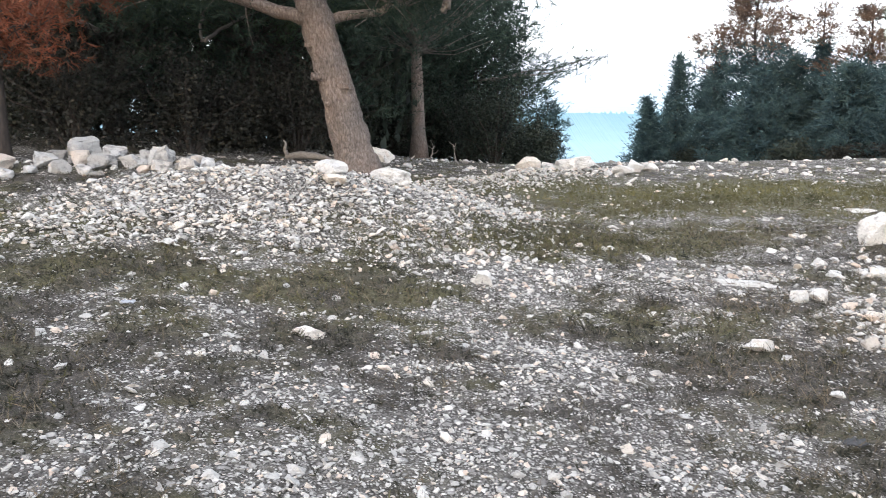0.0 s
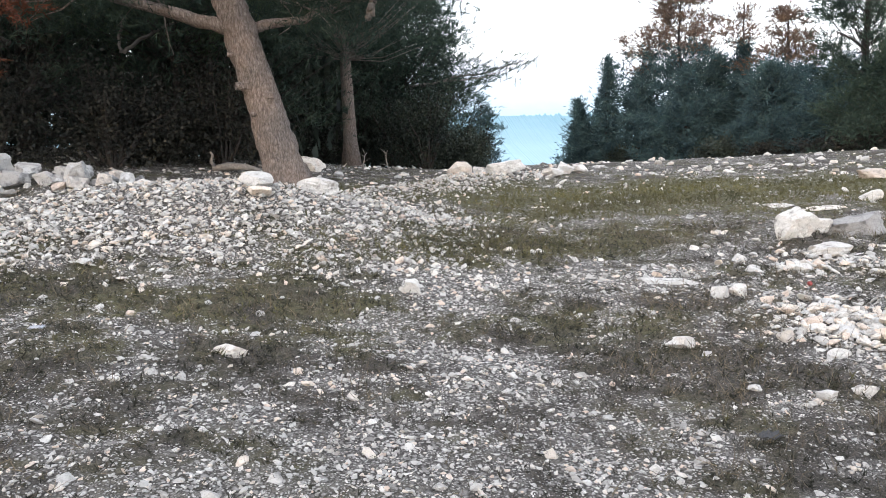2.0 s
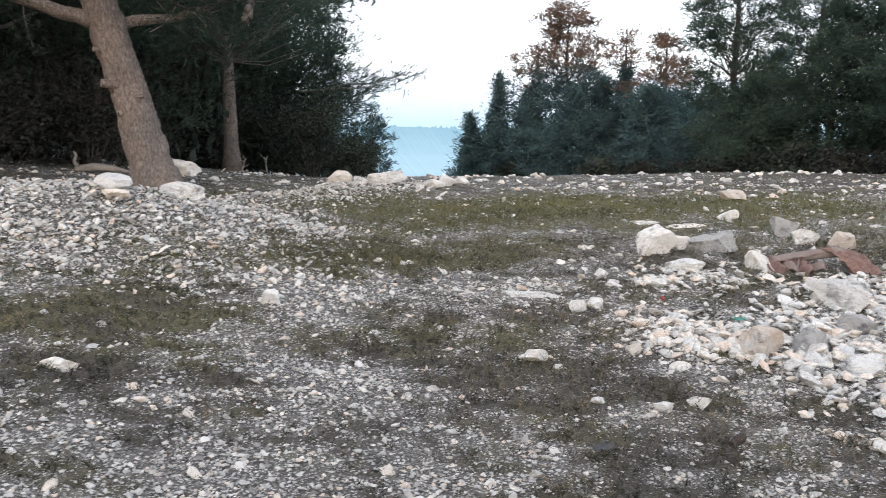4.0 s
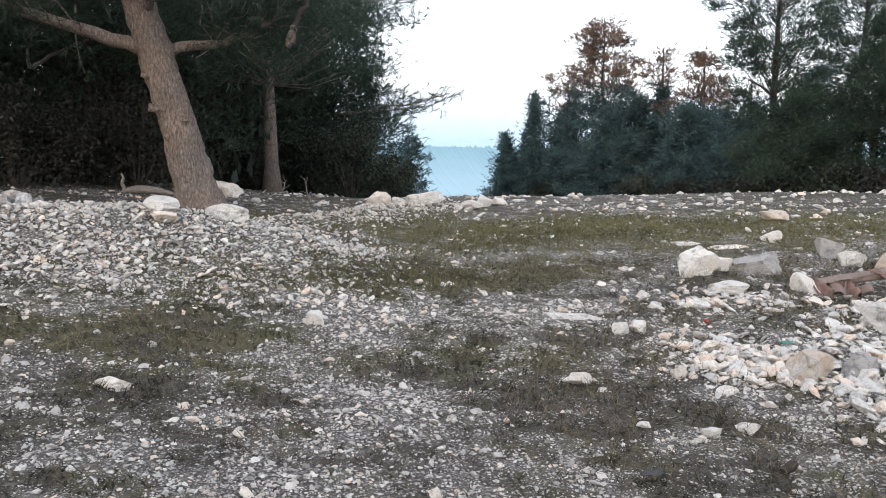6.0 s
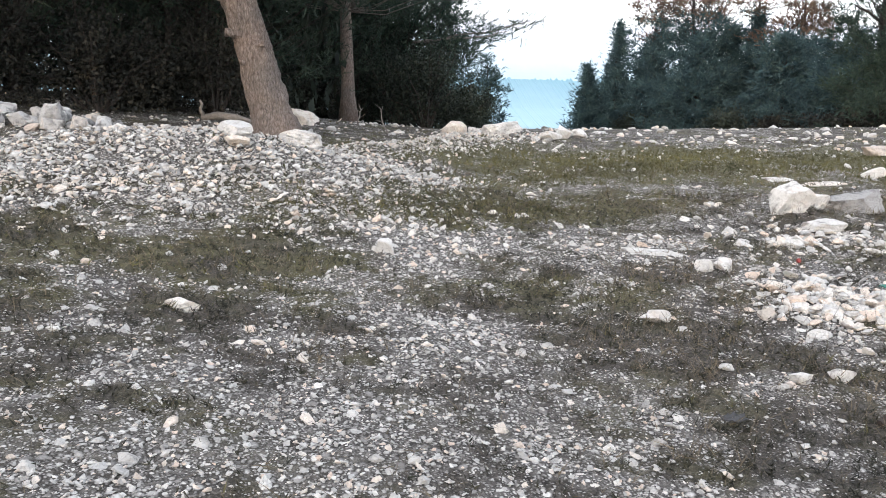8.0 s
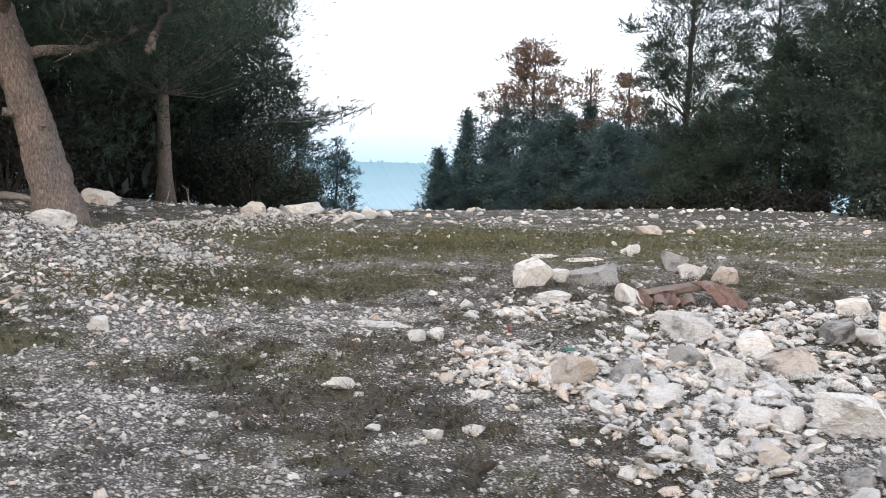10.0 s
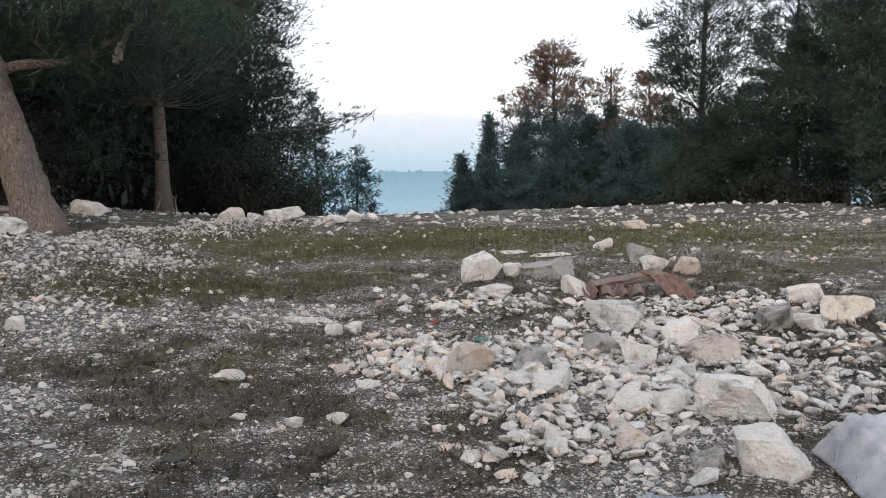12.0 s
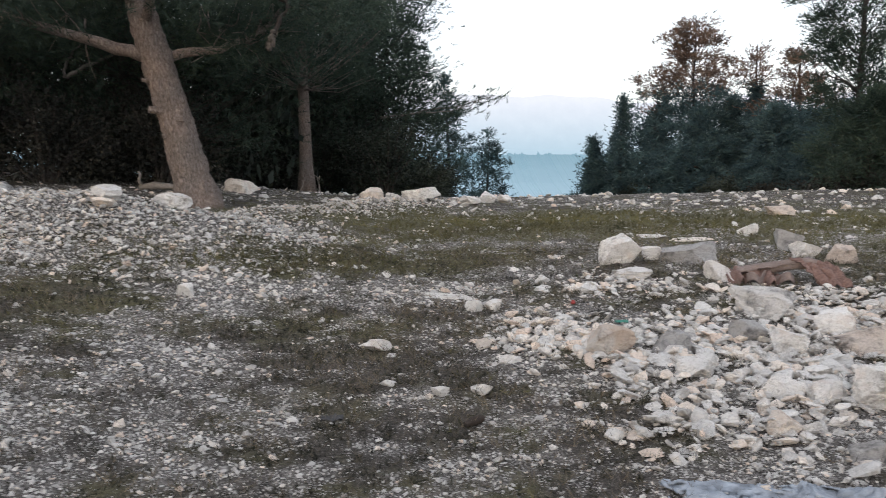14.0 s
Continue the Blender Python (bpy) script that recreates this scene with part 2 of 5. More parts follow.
# ---- lie of the land ----
PROFILE_Y = np.array([-30.0, -5.0, 0.0, 3.6, 4.4, 5.6, 7.0, 8.3, 9.6, 12.0, 14.0, 16.0, 20.0, 28.0, 40.0, 60.0, 120.0, 400.0, 1200.0, 2600.0])
PROFILE_Z = np.array([-1.2, -0.3, -0.06, 0.07, 0.11, 0.20, 0.27, 0.38, 0.45, 0.62, 0.66, 0.62, 0.45, 0.0, -0.62, -3.0, -14.0, -60.0, -75.0, -60.0])


def bump(x, y, cx, cy, rx, ry, turn=0.0):
    """A smooth rise of height 1 round (cx, cy)."""
    c, s = math.cos(math.radians(turn)), math.sin(math.radians(turn))
    u, v = (x - cx) * c + (y - cy) * s, -(x - cx) * s + (y - cy) * c
    return np.exp(-((u / rx) ** 2 + (v / ry) ** 2))


def wavy(x, y, k, seed):
    """Cheap smooth unevenness from a few sines, about -1 to 1."""
    a = np.sin(x * k + seed) * np.cos(y * k * 1.17 + seed * 2.3)
    b = np.sin((x + y) * k * 1.9 + seed * 3.1) * np.cos((x - y) * k * 1.6 + seed)
    return 0.6 * a + 0.4 * b


def patchy(x, y, scale, seed):
    """Uneven patches in several sizes, about 0 to 1: smoothed random cells."""
    x, y = np.asarray(x, float), np.asarray(y, float)
    table = np.random.default_rng(seed).random((64, 64))
    out, amp, tot = 0.0, 1.0, 0.0
    for _ in range(4):
        u, v = x * scale + 7.3 * seed, y * scale + 3.1 * seed
        i, j = np.floor(u).astype(int), np.floor(v).astype(int)
        fu, fv = u - i, v - j
        fu, fv = fu * fu * (3 - 2 * fu), fv * fv * (3 - 2 * fv)
        a, b = table[i % 64, j % 64], table[(i + 1) % 64, j % 64]
        c, d = table[i % 64, (j + 1) % 64], table[(i + 1) % 64, (j + 1) % 64]
        out = out + amp * ((a * (1 - fu) + b * fu) * (1 - fv) + (c * (1 - fu) + d * fu) * fv)
        tot, amp, scale = tot + amp, amp * 0.6, scale * 2.1
    return out / tot


def ground_z(x, y):
    """Height of the ground, track, banks and rubble mounds."""
    x, y = np.asarray(x, float), np.asarray(y, float)
    z = np.interp(y, PROFILE_Y, PROFILE_Z)
    near = np.clip(1 - (y - 14) / 30, 0, 1)
    z = z + 0.10 * np.logaddexp(0, (1.1 - x) * 2.5) / 2.5 * near * np.clip(1 - (np.abs(x) - 8) / 20, 0.2, 1)
    z = z + 0.44 * bump(x, y, -1.5, 7.2, 1.65, 1.1) + 0.14 * bump(x, y, -0.4, 7.9, 1.1, 0.8)
    z = z + 0.20 * bump(x, y, 1.3, 10.9, 1.9, 0.55, 52) + 0.12 * bump(x, y, 0.2, 9.4, 0.9, 0.7)
    z = z + 0.03 * bump(x, y, 4.2, 2.9, 1.0, 0.8) + 0.07 * bump(x, y, 4.0, 7.0, 0.6, 0.5) - 0.06 * bump(x, y, 5.3, 6.5, 0.6, 0.6) - 0.05 * bump(x, y, 5.0, 4.6, 0.8, 0.7)
    z = z + 0.13 * bump(x, y, 10.5, 14.5, 4.5, 1.3, -12) + 0.22 * bump(x, y, -3.4, 8.3, 1.2, 0.7)
    z = z + (0.022 * wavy(x, y, 1.3, 1.0) + 0.010 * wavy(x, y, 4.1, 2.0)) * np.clip(1 - (y - 20) / 40, 0.2, 1)
    return z


# ---- mesh helpers ----
def raw_mesh(name, verts, faces, material, smooth=False):
    me = bpy.data.meshes.new(name)
    me.from_pydata(np.asarray(verts, float).tolist(), [], np.asarray(faces).tolist() if isinstance(faces, np.ndarray) else faces)
    me.materials.append(material)
    if smooth:
        me.polygons.foreach_set("use_smooth", [True] * len(me.polygons))
    me.update()
    return me


def put(name, me, at=(0, 0, 0), parent=None, turn=(0, 0, 0), size=(1, 1, 1), label=""):
    ob = new(name, me)
    ob.location, ob.rotation_euler, ob.scale = at, [radians(a) for a in turn], size
    if parent:
        ob.parent = parent
    if label:
        ob["label"] = label
    return ob


def tube(path, radii, sides=8, wob=0.0, rng=None):
    """A tapered limb along a path; returns verts and quads."""
    path, radii = np.asarray(path, float), np.asarray(radii, float)
    tang = np.gradient(path, axis=0)
    tang /= np.linalg.norm(tang, axis=1)[:, None] + 1e-9
    up = np.where(np.abs(tang[:, 2:3]) > 0.9, np.array([[1.0, 0, 0]]), np.array([[0, 0, 1.0]]))
    u = np.cross(tang, up)
    u /= np.linalg.norm(u, axis=1)[:, None] + 1e-9
    for k in range(1, len(u)):  # keep the frame from twisting
        w = u[k - 1] - tang[k] * (u[k - 1] @ tang[k])
        u[k] = w / (np.linalg.norm(w) + 1e-9)
    v = np.cross(tang, u)
    ang = np.linspace(0, 2 * np.pi, sides, endpoint=False)
    r = radii[:, None] * np.ones(sides)
    if wob and rng is not None:
        r = r * (1 + wob * rng.standard_normal(r.shape))
    pts = path[:, None] + r[..., None] * (np.cos(ang)[None, :, None] * u[:, None] + np.sin(ang)[None, :, None] * v[:, None])
    verts = pts.reshape(-1, 3)
    faces = []
    for i in range(len(path) - 1):
        for j in range(sides):
            k = (j + 1) % sides
            faces.append((i * sides + j, i * sides + k, (i + 1) * sides + k, (i + 1) * sides + j))
    faces.append(tuple(range(sides))[::-1])
    faces.append(tuple((len(path) - 1) * sides + j for j in range(sides)))
    return verts, faces


def joined(pieces):
    verts, faces, n = [], [], 0
    for v, f in pieces:
        verts.append(v)
        faces += [tuple(i + n for i in q) for q in f]
        n += len(v)
    return np.concatenate(verts), faces


def blades(rng, centres, ways, count, length, width, spread):
    """Tufts of thin blades round the given centres; returns verts and triangles."""
    c, d = np.repeat(centres, count, 0), np.repeat(ways, count, 0)
    k = len(c)
    w = d + spread * rng.standard_normal((k, 3))
    w /= np.linalg.norm(w, axis=1)[:, None] + 1e-9
    base = c + d * (length * rng.uniform(-0.8, 0.3, k))[:, None]
    side = np.cross(w, rng.standard_normal((k, 3)))
    side *= (width * rng.uniform(0.6, 1.2, k) / (np.linalg.norm(side, axis=1) + 1e-9))[:, None]
    tip = base + w * (length * rng.uniform(0.6, 1.2, k))[:, None]
    verts = np.stack([base - side, base + side, tip], 1).reshape(-1, 3)
    return verts, np.arange(3 * k).reshape(-1, 3)


def hull_stone(seed, points=15, flat=0.6):
    """A broken stone of about unit width: the hull of a few points, flat below."""
    rng = np.random.default_rng(seed)
    k = np.arange(points) + 0.5
    lat, lon = np.arccos(1 - 2 * k / points), np.pi * (1 + 5 ** 0.5) * k
    p = np.stack([np.cos(lon) * np.sin(lat), np.sin(lon) * np.sin(lat), np.cos(lat)], 1) + 0.24 * rng.standard_normal((points, 3))
    p /= np.linalg.norm(p, axis=1)[:, None]
    p *= rng.uniform(0.42, 0.54, points)[:, None] * np.array([1.0, rng.uniform(0.62, 0.95), flat * rng.uniform(0.75, 1.2)])
    bm = bmesh.new()
    for q in p:
        bm.verts.new(q)
    bmesh.ops.convex_hull(bm, input=bm.verts)
    bmesh.ops.delete(bm, geom=[v for v in bm.verts if not v.link_faces], context="VERTS")
    bm.verts.index_update()
    verts = np.array([v.co[:] for v in bm.verts])
    faces = [tuple(v.index for v in f.verts) for f in bm.faces]
    bm.free()
    return verts, np.array(faces)


GRIT = [hull_stone(300 + k, 7, 0.36 + 0.06 * (k % 5)) for k in range(16)]
STONES = [hull_stone(100 + k, 11 + k % 4, 0.32 + 0.05 * (k % 7)) for k in range(18)]


def stone_field(name, rng, xs, ys, sizes, material, sink=0.25, lift=None, shapes=None):
    """Many small stones on the ground in one mesh."""
    verts, faces, n = [], [], 0
    zs = ground_z(xs, ys) if lift is None else ground_z(xs, ys) + lift
    turn, tilt = rng.uniform(0, 2 * np.pi, len(xs)), rng.normal(0, 0.28, (len(xs), 2))
    shapes = shapes or STONES
    kind = rng.integers(0, len(shapes), len(xs))
    for x, y, z, s, a, (t1, t2), k in zip(xs, ys, zs, sizes, turn, tilt, kind):
        v, f = shapes[k]
        ca, sa = math.cos(a), math.sin(a)
        p = v * s
        p = np.stack([p[:, 0] * ca - p[:, 1] * sa, p[:, 0] * sa + p[:, 1] * ca, p[:, 2] + t1 * p[:, 0] + t2 * p[:, 1]], 1)
        low = p[:, 2].min()
        p += (x, y, z - low * (1 - 2 * sink))
        verts.append(p)
        faces.append(f + n)
        n += len(v)
    return raw_mesh(name, np.concatenate(verts), np.concatenate(faces), material)


def rock_mesh(name, seed, size, material, cuts=9, rough=0.03, sub=4):
    """A broken limestone block: bedding planes above and below, split sides, knocked corners, a pitted skin."""
    rng = np.random.default_rng(seed)
    bm = bmesh.new()
    bmesh.ops.create_icosphere(bm, subdivisions=sub, radius=1.0)
    p = np.array([v.co[:] for v in bm.verts]) * 1.35
    sides = [np.array([0, 0, 1.0]), np.array([0, 0, -1.0])]
    turn = rng.uniform(0, 6.28)
    count = int(rng.integers(4, 6))
    sides += [np.array([math.cos(turn + 6.28 * k / count), math.sin(turn + 6.28 * k / count), 0.0]) for k in range(count)]
    planes = [(n0 + 0.30 * rng.standard_normal(3), rng.uniform(0.62, 0.80)) for n0 in sides]
    planes += [(rng.standard_normal(3), rng.uniform(0.70, 0.92)) for _ in range(cuts)]
    for _ in range(2):
        for nrm, h in planes:
            nrm = nrm / np.linalg.norm(nrm)
            over = p @ nrm - h
            p = p - np.where(over > 0, over, 0)[:, None] * nrm
    off = Vector(rng.uniform(0, 50, 3))
    lo, hi = p.min(0), p.max(0)
    p = (p - (lo + hi) / 2) / (hi - lo)
    centre = p / (np.linalg.norm(p, axis=1)[:, None] + 1e-9)
    for v, q, c in zip(bm.verts, p, centre):
        q = Vector(q)
        cleft = max(0.0, noise.noise(q * 2.1 - off * 2))
        d = 1.1 * noise.noise(q * 2.6 + off) + 0.5 * noise.noise(q * 7 + off) + 0.35 * (abs(noise.noise(q * 13 - off)) - 0.2) + 0.22 * noise.noise(q * 27 + off)
        ledge = q.z * 4 + 1.8 * noise.noise(q * 1.8 - off)
        d -= 0.5 * cleft * (ledge - math.floor(ledge) > 0.8) * (abs(q.z) < 0.4)
        q = q + Vector(c) * d * rough
        v.co = (q.x * size[0], q.y * size[1], q.z * size[2])
    me = bpy.data.meshes.new(name)
    bm.to_mesh(me)
    bm.free()
    me.materials.append(material)
    return me


def rock(name, at, size, seed, material, label, category="rock", sink=0.18, turn=(0, 0, 0), group="", cuts=7, rough=0.06, sub=4):
    x, y = at
    me = rock_mesh(name, seed, size, material, cuts, rough, sub)
    ob = put(name, me, (x, y, float(ground_z(x, y)) + size[2] * (0.5 - sink)), None, turn)
    return tagged(ob, label, category, group)


# ---- ground ----

def cover(x, y):
    """How much gravel and how much green lies at a place."""
    gravel = 0.31 + 0.42 * bump(x, y, 0.65, 5.0, 0.62, 1.2) + 0.36 * bump(x, y, 0.25, 3.0, 1.3, 1.0) - 0.10 * bump(x, y, -1.6, 4.3, 0.8, 0.5) + 0.35 * bump(x, y, 2.0, 6.0, 0.9, 0.25, 12)
    gravel = gravel + 0.5 * bump(x, y, -1.2, 6.9, 2.2, 1.1) + 0.40 * bump(x, y, 3.8, 4.0, 1.3, 1.6) + 0.35 * bump(x, y, 1.2, 10.8, 2.2, 0.5, 52) + 0.25 * bump(x, y, 3.2, 8.2, 1.8, 0.5) + 0.25 * bump(x, y, 2.4, 2.5, 0.7, 0.4)
    gravel = gravel - 0.48 * bump(x, y, -1.0, 5.2, 1.7, 0.42) - 0.12 * bump(x, y, 1.75, 4.5, 0.55, 0.9) - 0.26 * bump(x, y, -1.7, 3.2, 0.7, 0.4) - 0.22 * bump(x, y, 4.0, 10.2, 4.5, 0.9) - 0.25 * bump(x, y, 0.9, 6.9, 1.6, 0.55, 25)
    green = 0.05 + 0.55 * bump(x, y, 4.2, 10.2, 4.0, 1.1) + 0.60 * bump(x, y, 0.9, 6.9, 1.7, 0.5, 25) + 0.16 * bump(x, y, -1.3, 5.0, 1.8, 0.5) + 0.30 * bump(x, y, 1.4, 5.0, 0.5, 0.3) + 0.3 * bump(x, y, -3.2, 6.0, 1.2, 0.8)
    green = green + 0.35 * bump(x, y, 2.3, 8.9, 2.0, 0.5, 40) + 0.28 * bump(x, y, 8.5, 9.0, 4.0, 2.2)
    gravel = gravel + 1.0 * (patchy(x, y, 1.6, 3) - 0.5) + 1.15 * (patchy(x, y * 1.5, 3.6, 6) - 0.5) + 0.9 * (patchy(x, y * 1.4, 9.0, 7) - 0.5)
    return np.clip(gravel, 0, 1), np.clip(green, 0, 1)


def build_ground():
    xs = np.concatenate([-np.geomspace(1200, 9, 26), np.arange(-8, -3.5, 0.09), np.arange(-3.5, 6.5, 0.05), np.arange(6.5, 9.01, 0.09), np.geomspace(10, 1500, 28)])
    ys = np.concatenate([-np.geomspace(900, 3, 18), np.arange(-2, 1.2, 0.2), np.arange(1.2, 8, 0.05), np.arange(8, 15.01, 0.09), np.geomspace(15.4, 2500, 60)])
    gx, gy = np.meshgrid(xs, ys)
    gz = ground_z(gx, gy)
    near = np.clip(1 - (np.hypot(gx - 1, gy - 4) - 9) / 6, 0, 1)
    rng = np.random.default_rng(5)
    gz = gz + near * 0.006 * rng.standard_normal(gz.shape)
    verts = np.stack([gx, gy, gz], -1).reshape(-1, 3)
    w = len(xs)
    i = (np.arange(len(ys) - 1)[:, None] * w + np.arange(w - 1)[None]).reshape(-1)
    me = raw_mesh("ground", verts, np.stack([i, i + 1, i + w + 1, i + w], 1), M_GROUND, True)
    r, g = cover(verts[:, 0], verts[:, 1])
    col = me.color_attributes.new("cover", "FLOAT_COLOR", "POINT")
    col.data.foreach_set("color", np.stack([r, g, 0 * r, 1 + 0 * r], 1).astype(np.float32).reshape(-1))
    return tagged(put("ground", me), "stony earth track with pale gravel and thin grass", "ground", kind="structure")


build_ground()


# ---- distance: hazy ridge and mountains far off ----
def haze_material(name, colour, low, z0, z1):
    """Far backdrop with bright haze painted as a soft glow, graded by height."""
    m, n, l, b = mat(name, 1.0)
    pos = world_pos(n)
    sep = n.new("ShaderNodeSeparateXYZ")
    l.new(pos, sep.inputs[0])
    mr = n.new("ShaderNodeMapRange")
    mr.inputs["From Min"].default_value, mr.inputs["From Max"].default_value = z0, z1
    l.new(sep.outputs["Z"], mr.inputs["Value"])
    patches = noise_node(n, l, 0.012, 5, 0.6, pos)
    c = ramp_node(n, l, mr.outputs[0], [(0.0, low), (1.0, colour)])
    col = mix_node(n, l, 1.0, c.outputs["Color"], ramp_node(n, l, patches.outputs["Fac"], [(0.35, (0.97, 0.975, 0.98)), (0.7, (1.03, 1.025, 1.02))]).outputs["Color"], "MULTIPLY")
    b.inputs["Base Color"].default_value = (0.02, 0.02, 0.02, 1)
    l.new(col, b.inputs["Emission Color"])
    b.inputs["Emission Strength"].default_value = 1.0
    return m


def far_ridge(name, y, x0, x1, top, foot, step, amp, spikes, seed, material, label):
    rng = np.random.default_rng(seed)
    xs = np.arange(x0, x1, step)
    z = top + amp * (np.sin(xs / 310 + seed) + 0.5 * np.sin(xs / 130 + 2 * seed) + 0.25 * np.sin(xs / 47))
    if spikes:
        z = z + spikes * rng.random(len(xs)) ** 3
    back = np.stack([xs, np.full(len(xs), y), z], 1)
    mid = np.stack([xs, np.full(len(xs), y - 250.0), foot + 0.45 * (z - foot)], 1)
    low = np.stack([xs, np.full(len(xs), y - 600.0), np.full(len(xs), float(foot))], 1)
    k = len(xs)
    i = np.arange(k - 1)
    faces = np.concatenate([np.stack([i + a, i + 1 + a, i + 1 + a + k, i + a + k], 1) for a in (0, k)])
    return tagged(put(name, raw_mesh(name, np.concatenate([low, mid, back]), faces, material)), label, "hill", kind="structure")


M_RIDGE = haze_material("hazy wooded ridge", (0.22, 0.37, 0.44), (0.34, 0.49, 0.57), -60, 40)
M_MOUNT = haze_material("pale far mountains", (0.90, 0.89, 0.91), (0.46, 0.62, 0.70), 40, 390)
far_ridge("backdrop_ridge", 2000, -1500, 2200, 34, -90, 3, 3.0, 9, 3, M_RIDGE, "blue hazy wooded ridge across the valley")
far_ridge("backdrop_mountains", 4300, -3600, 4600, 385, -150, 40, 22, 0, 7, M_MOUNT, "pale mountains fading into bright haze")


# ---- trees ----
def branch_path(rng, start, way, length, steps, droop, curl):
    p, w = np.array(start, float), np.array(way, float)
    out = [p.copy()]
    for k in range(steps):
        w = w + curl * rng.standard_normal(3) + np.array([0, 0, droop])
        w /= np.linalg.norm(w)
        p = p + w * length / steps
        out.append(p.copy())
    return np.array(out), w


def pine_meshes(name, seed, height, spread, low, limbs, needle, clump=26, blade=(0.11, 0.007), trunk_r=0.16, lean=(0.0, 0.0), tuft_count=11, taper=0.68):
    """Trunk with limbs, and a crown of needle tufts in uneven clumps."""
    rng = np.random.default_rng(seed)
    steps = 12
    h = np.linspace(0, height, steps)
    bend = np.cumsum(rng.normal(0, 0.05, (steps, 2)), 0) * (h / height)[:, None]
    path = np.stack([lean[0] * h / height + bend[:, 0], lean[1] * h / height + bend[:, 1], h], 1)
    radii = trunk_r * (1 - 0.88 * h / height) ** 0.9 * (1 + 0.5 * np.exp(-h / 0.25))
    wood = [tube(path, radii, 10, 0.05, rng)]
    cs, ds = [], []
    for k in range(limbs):
        f = low + (1 - low) * ((k + rng.uniform(0, 1)) / limbs)
        at = np.array([np.interp(f * height, h, path[:, i]) for i in range(3)])
        a = rng.uniform(0, 2 * np.pi)
        reach = spread * (1 - taper * ((f - low) / (1 - low)) ** 1.4) * rng.uniform(0.6, 1.15)
        rise = rng.uniform(0.0, 0.5) + 0.5 * f
        lp, w = branch_path(rng, at, np.array([math.cos(a), math.sin(a), rise]) / math.hypot(1, rise), reach, 6, 0.05, 0.14)
        r0 = max(0.012, 0.30 * trunk_r * (1 - 0.7 * f))
        wood.append(tube(lp, np.linspace(r0, 0.008, len(lp)), 5))
        for q in range(1, len(lp)):
            for s in range(2 if q < len(lp) - 1 else 3):
                sw = w + 0.8 * rng.standard_normal(3) + np.array([0, 0, 0.35])
                sw /= np.linalg.norm(sw)
                sp, sw = branch_path(rng, lp[q], sw, reach * rng.uniform(0.16, 0.36), 2, 0.06, 0.15)
                wood.append(tube(sp, [0.010, 0.007, 0.004], 3))
                m = int(clump * rng.uniform(0.5, 1.3))
                spot = sp[rng.integers(1, 3, m)] + rng.standard_normal((m, 3)) * np.array([0.16, 0.16, 0.10]) * (0.6 + 0.25 * spread)
                cs.append(spot)
                ds.append(sw + 0.55 * rng.standard_normal((m, 3)) + np.array([0, 0, 0.4]))
    c, d = np.concatenate(cs), np.concatenate(ds)
    d /= np.linalg.norm(d, axis=1)[:, None]
    return path, wood, c, d, rng


def pine(name, at, seed, height, spread, low, limbs, label, needle=None, group="pines", bark=None, **kw):
    bark = bark or M_BARK_SHADED
    needle = needle or M_NEEDLE
    blade, count = kw.get("blade", (0.11, 0.007)), kw.get("tuft_count", 11)
    path, wood, c, d, rng = pine_meshes(name, seed, height, spread, low, limbs, needle, **kw)
    x, y = at
    base = put(name, None, (x, y, float(ground_z(x, y)) - 0.08))
    tagged(base, label, "pine tree", group)
    v, f = joined(wood)
    put("trunk", raw_mesh("trunk", v, f, bark, True), parent=base)
    bv, bf = blades(rng, c, d, count, blade[0], blade[1], 0.55)
    put("crown", raw_mesh("crown", bv, bf, needle), parent=base)
    return base


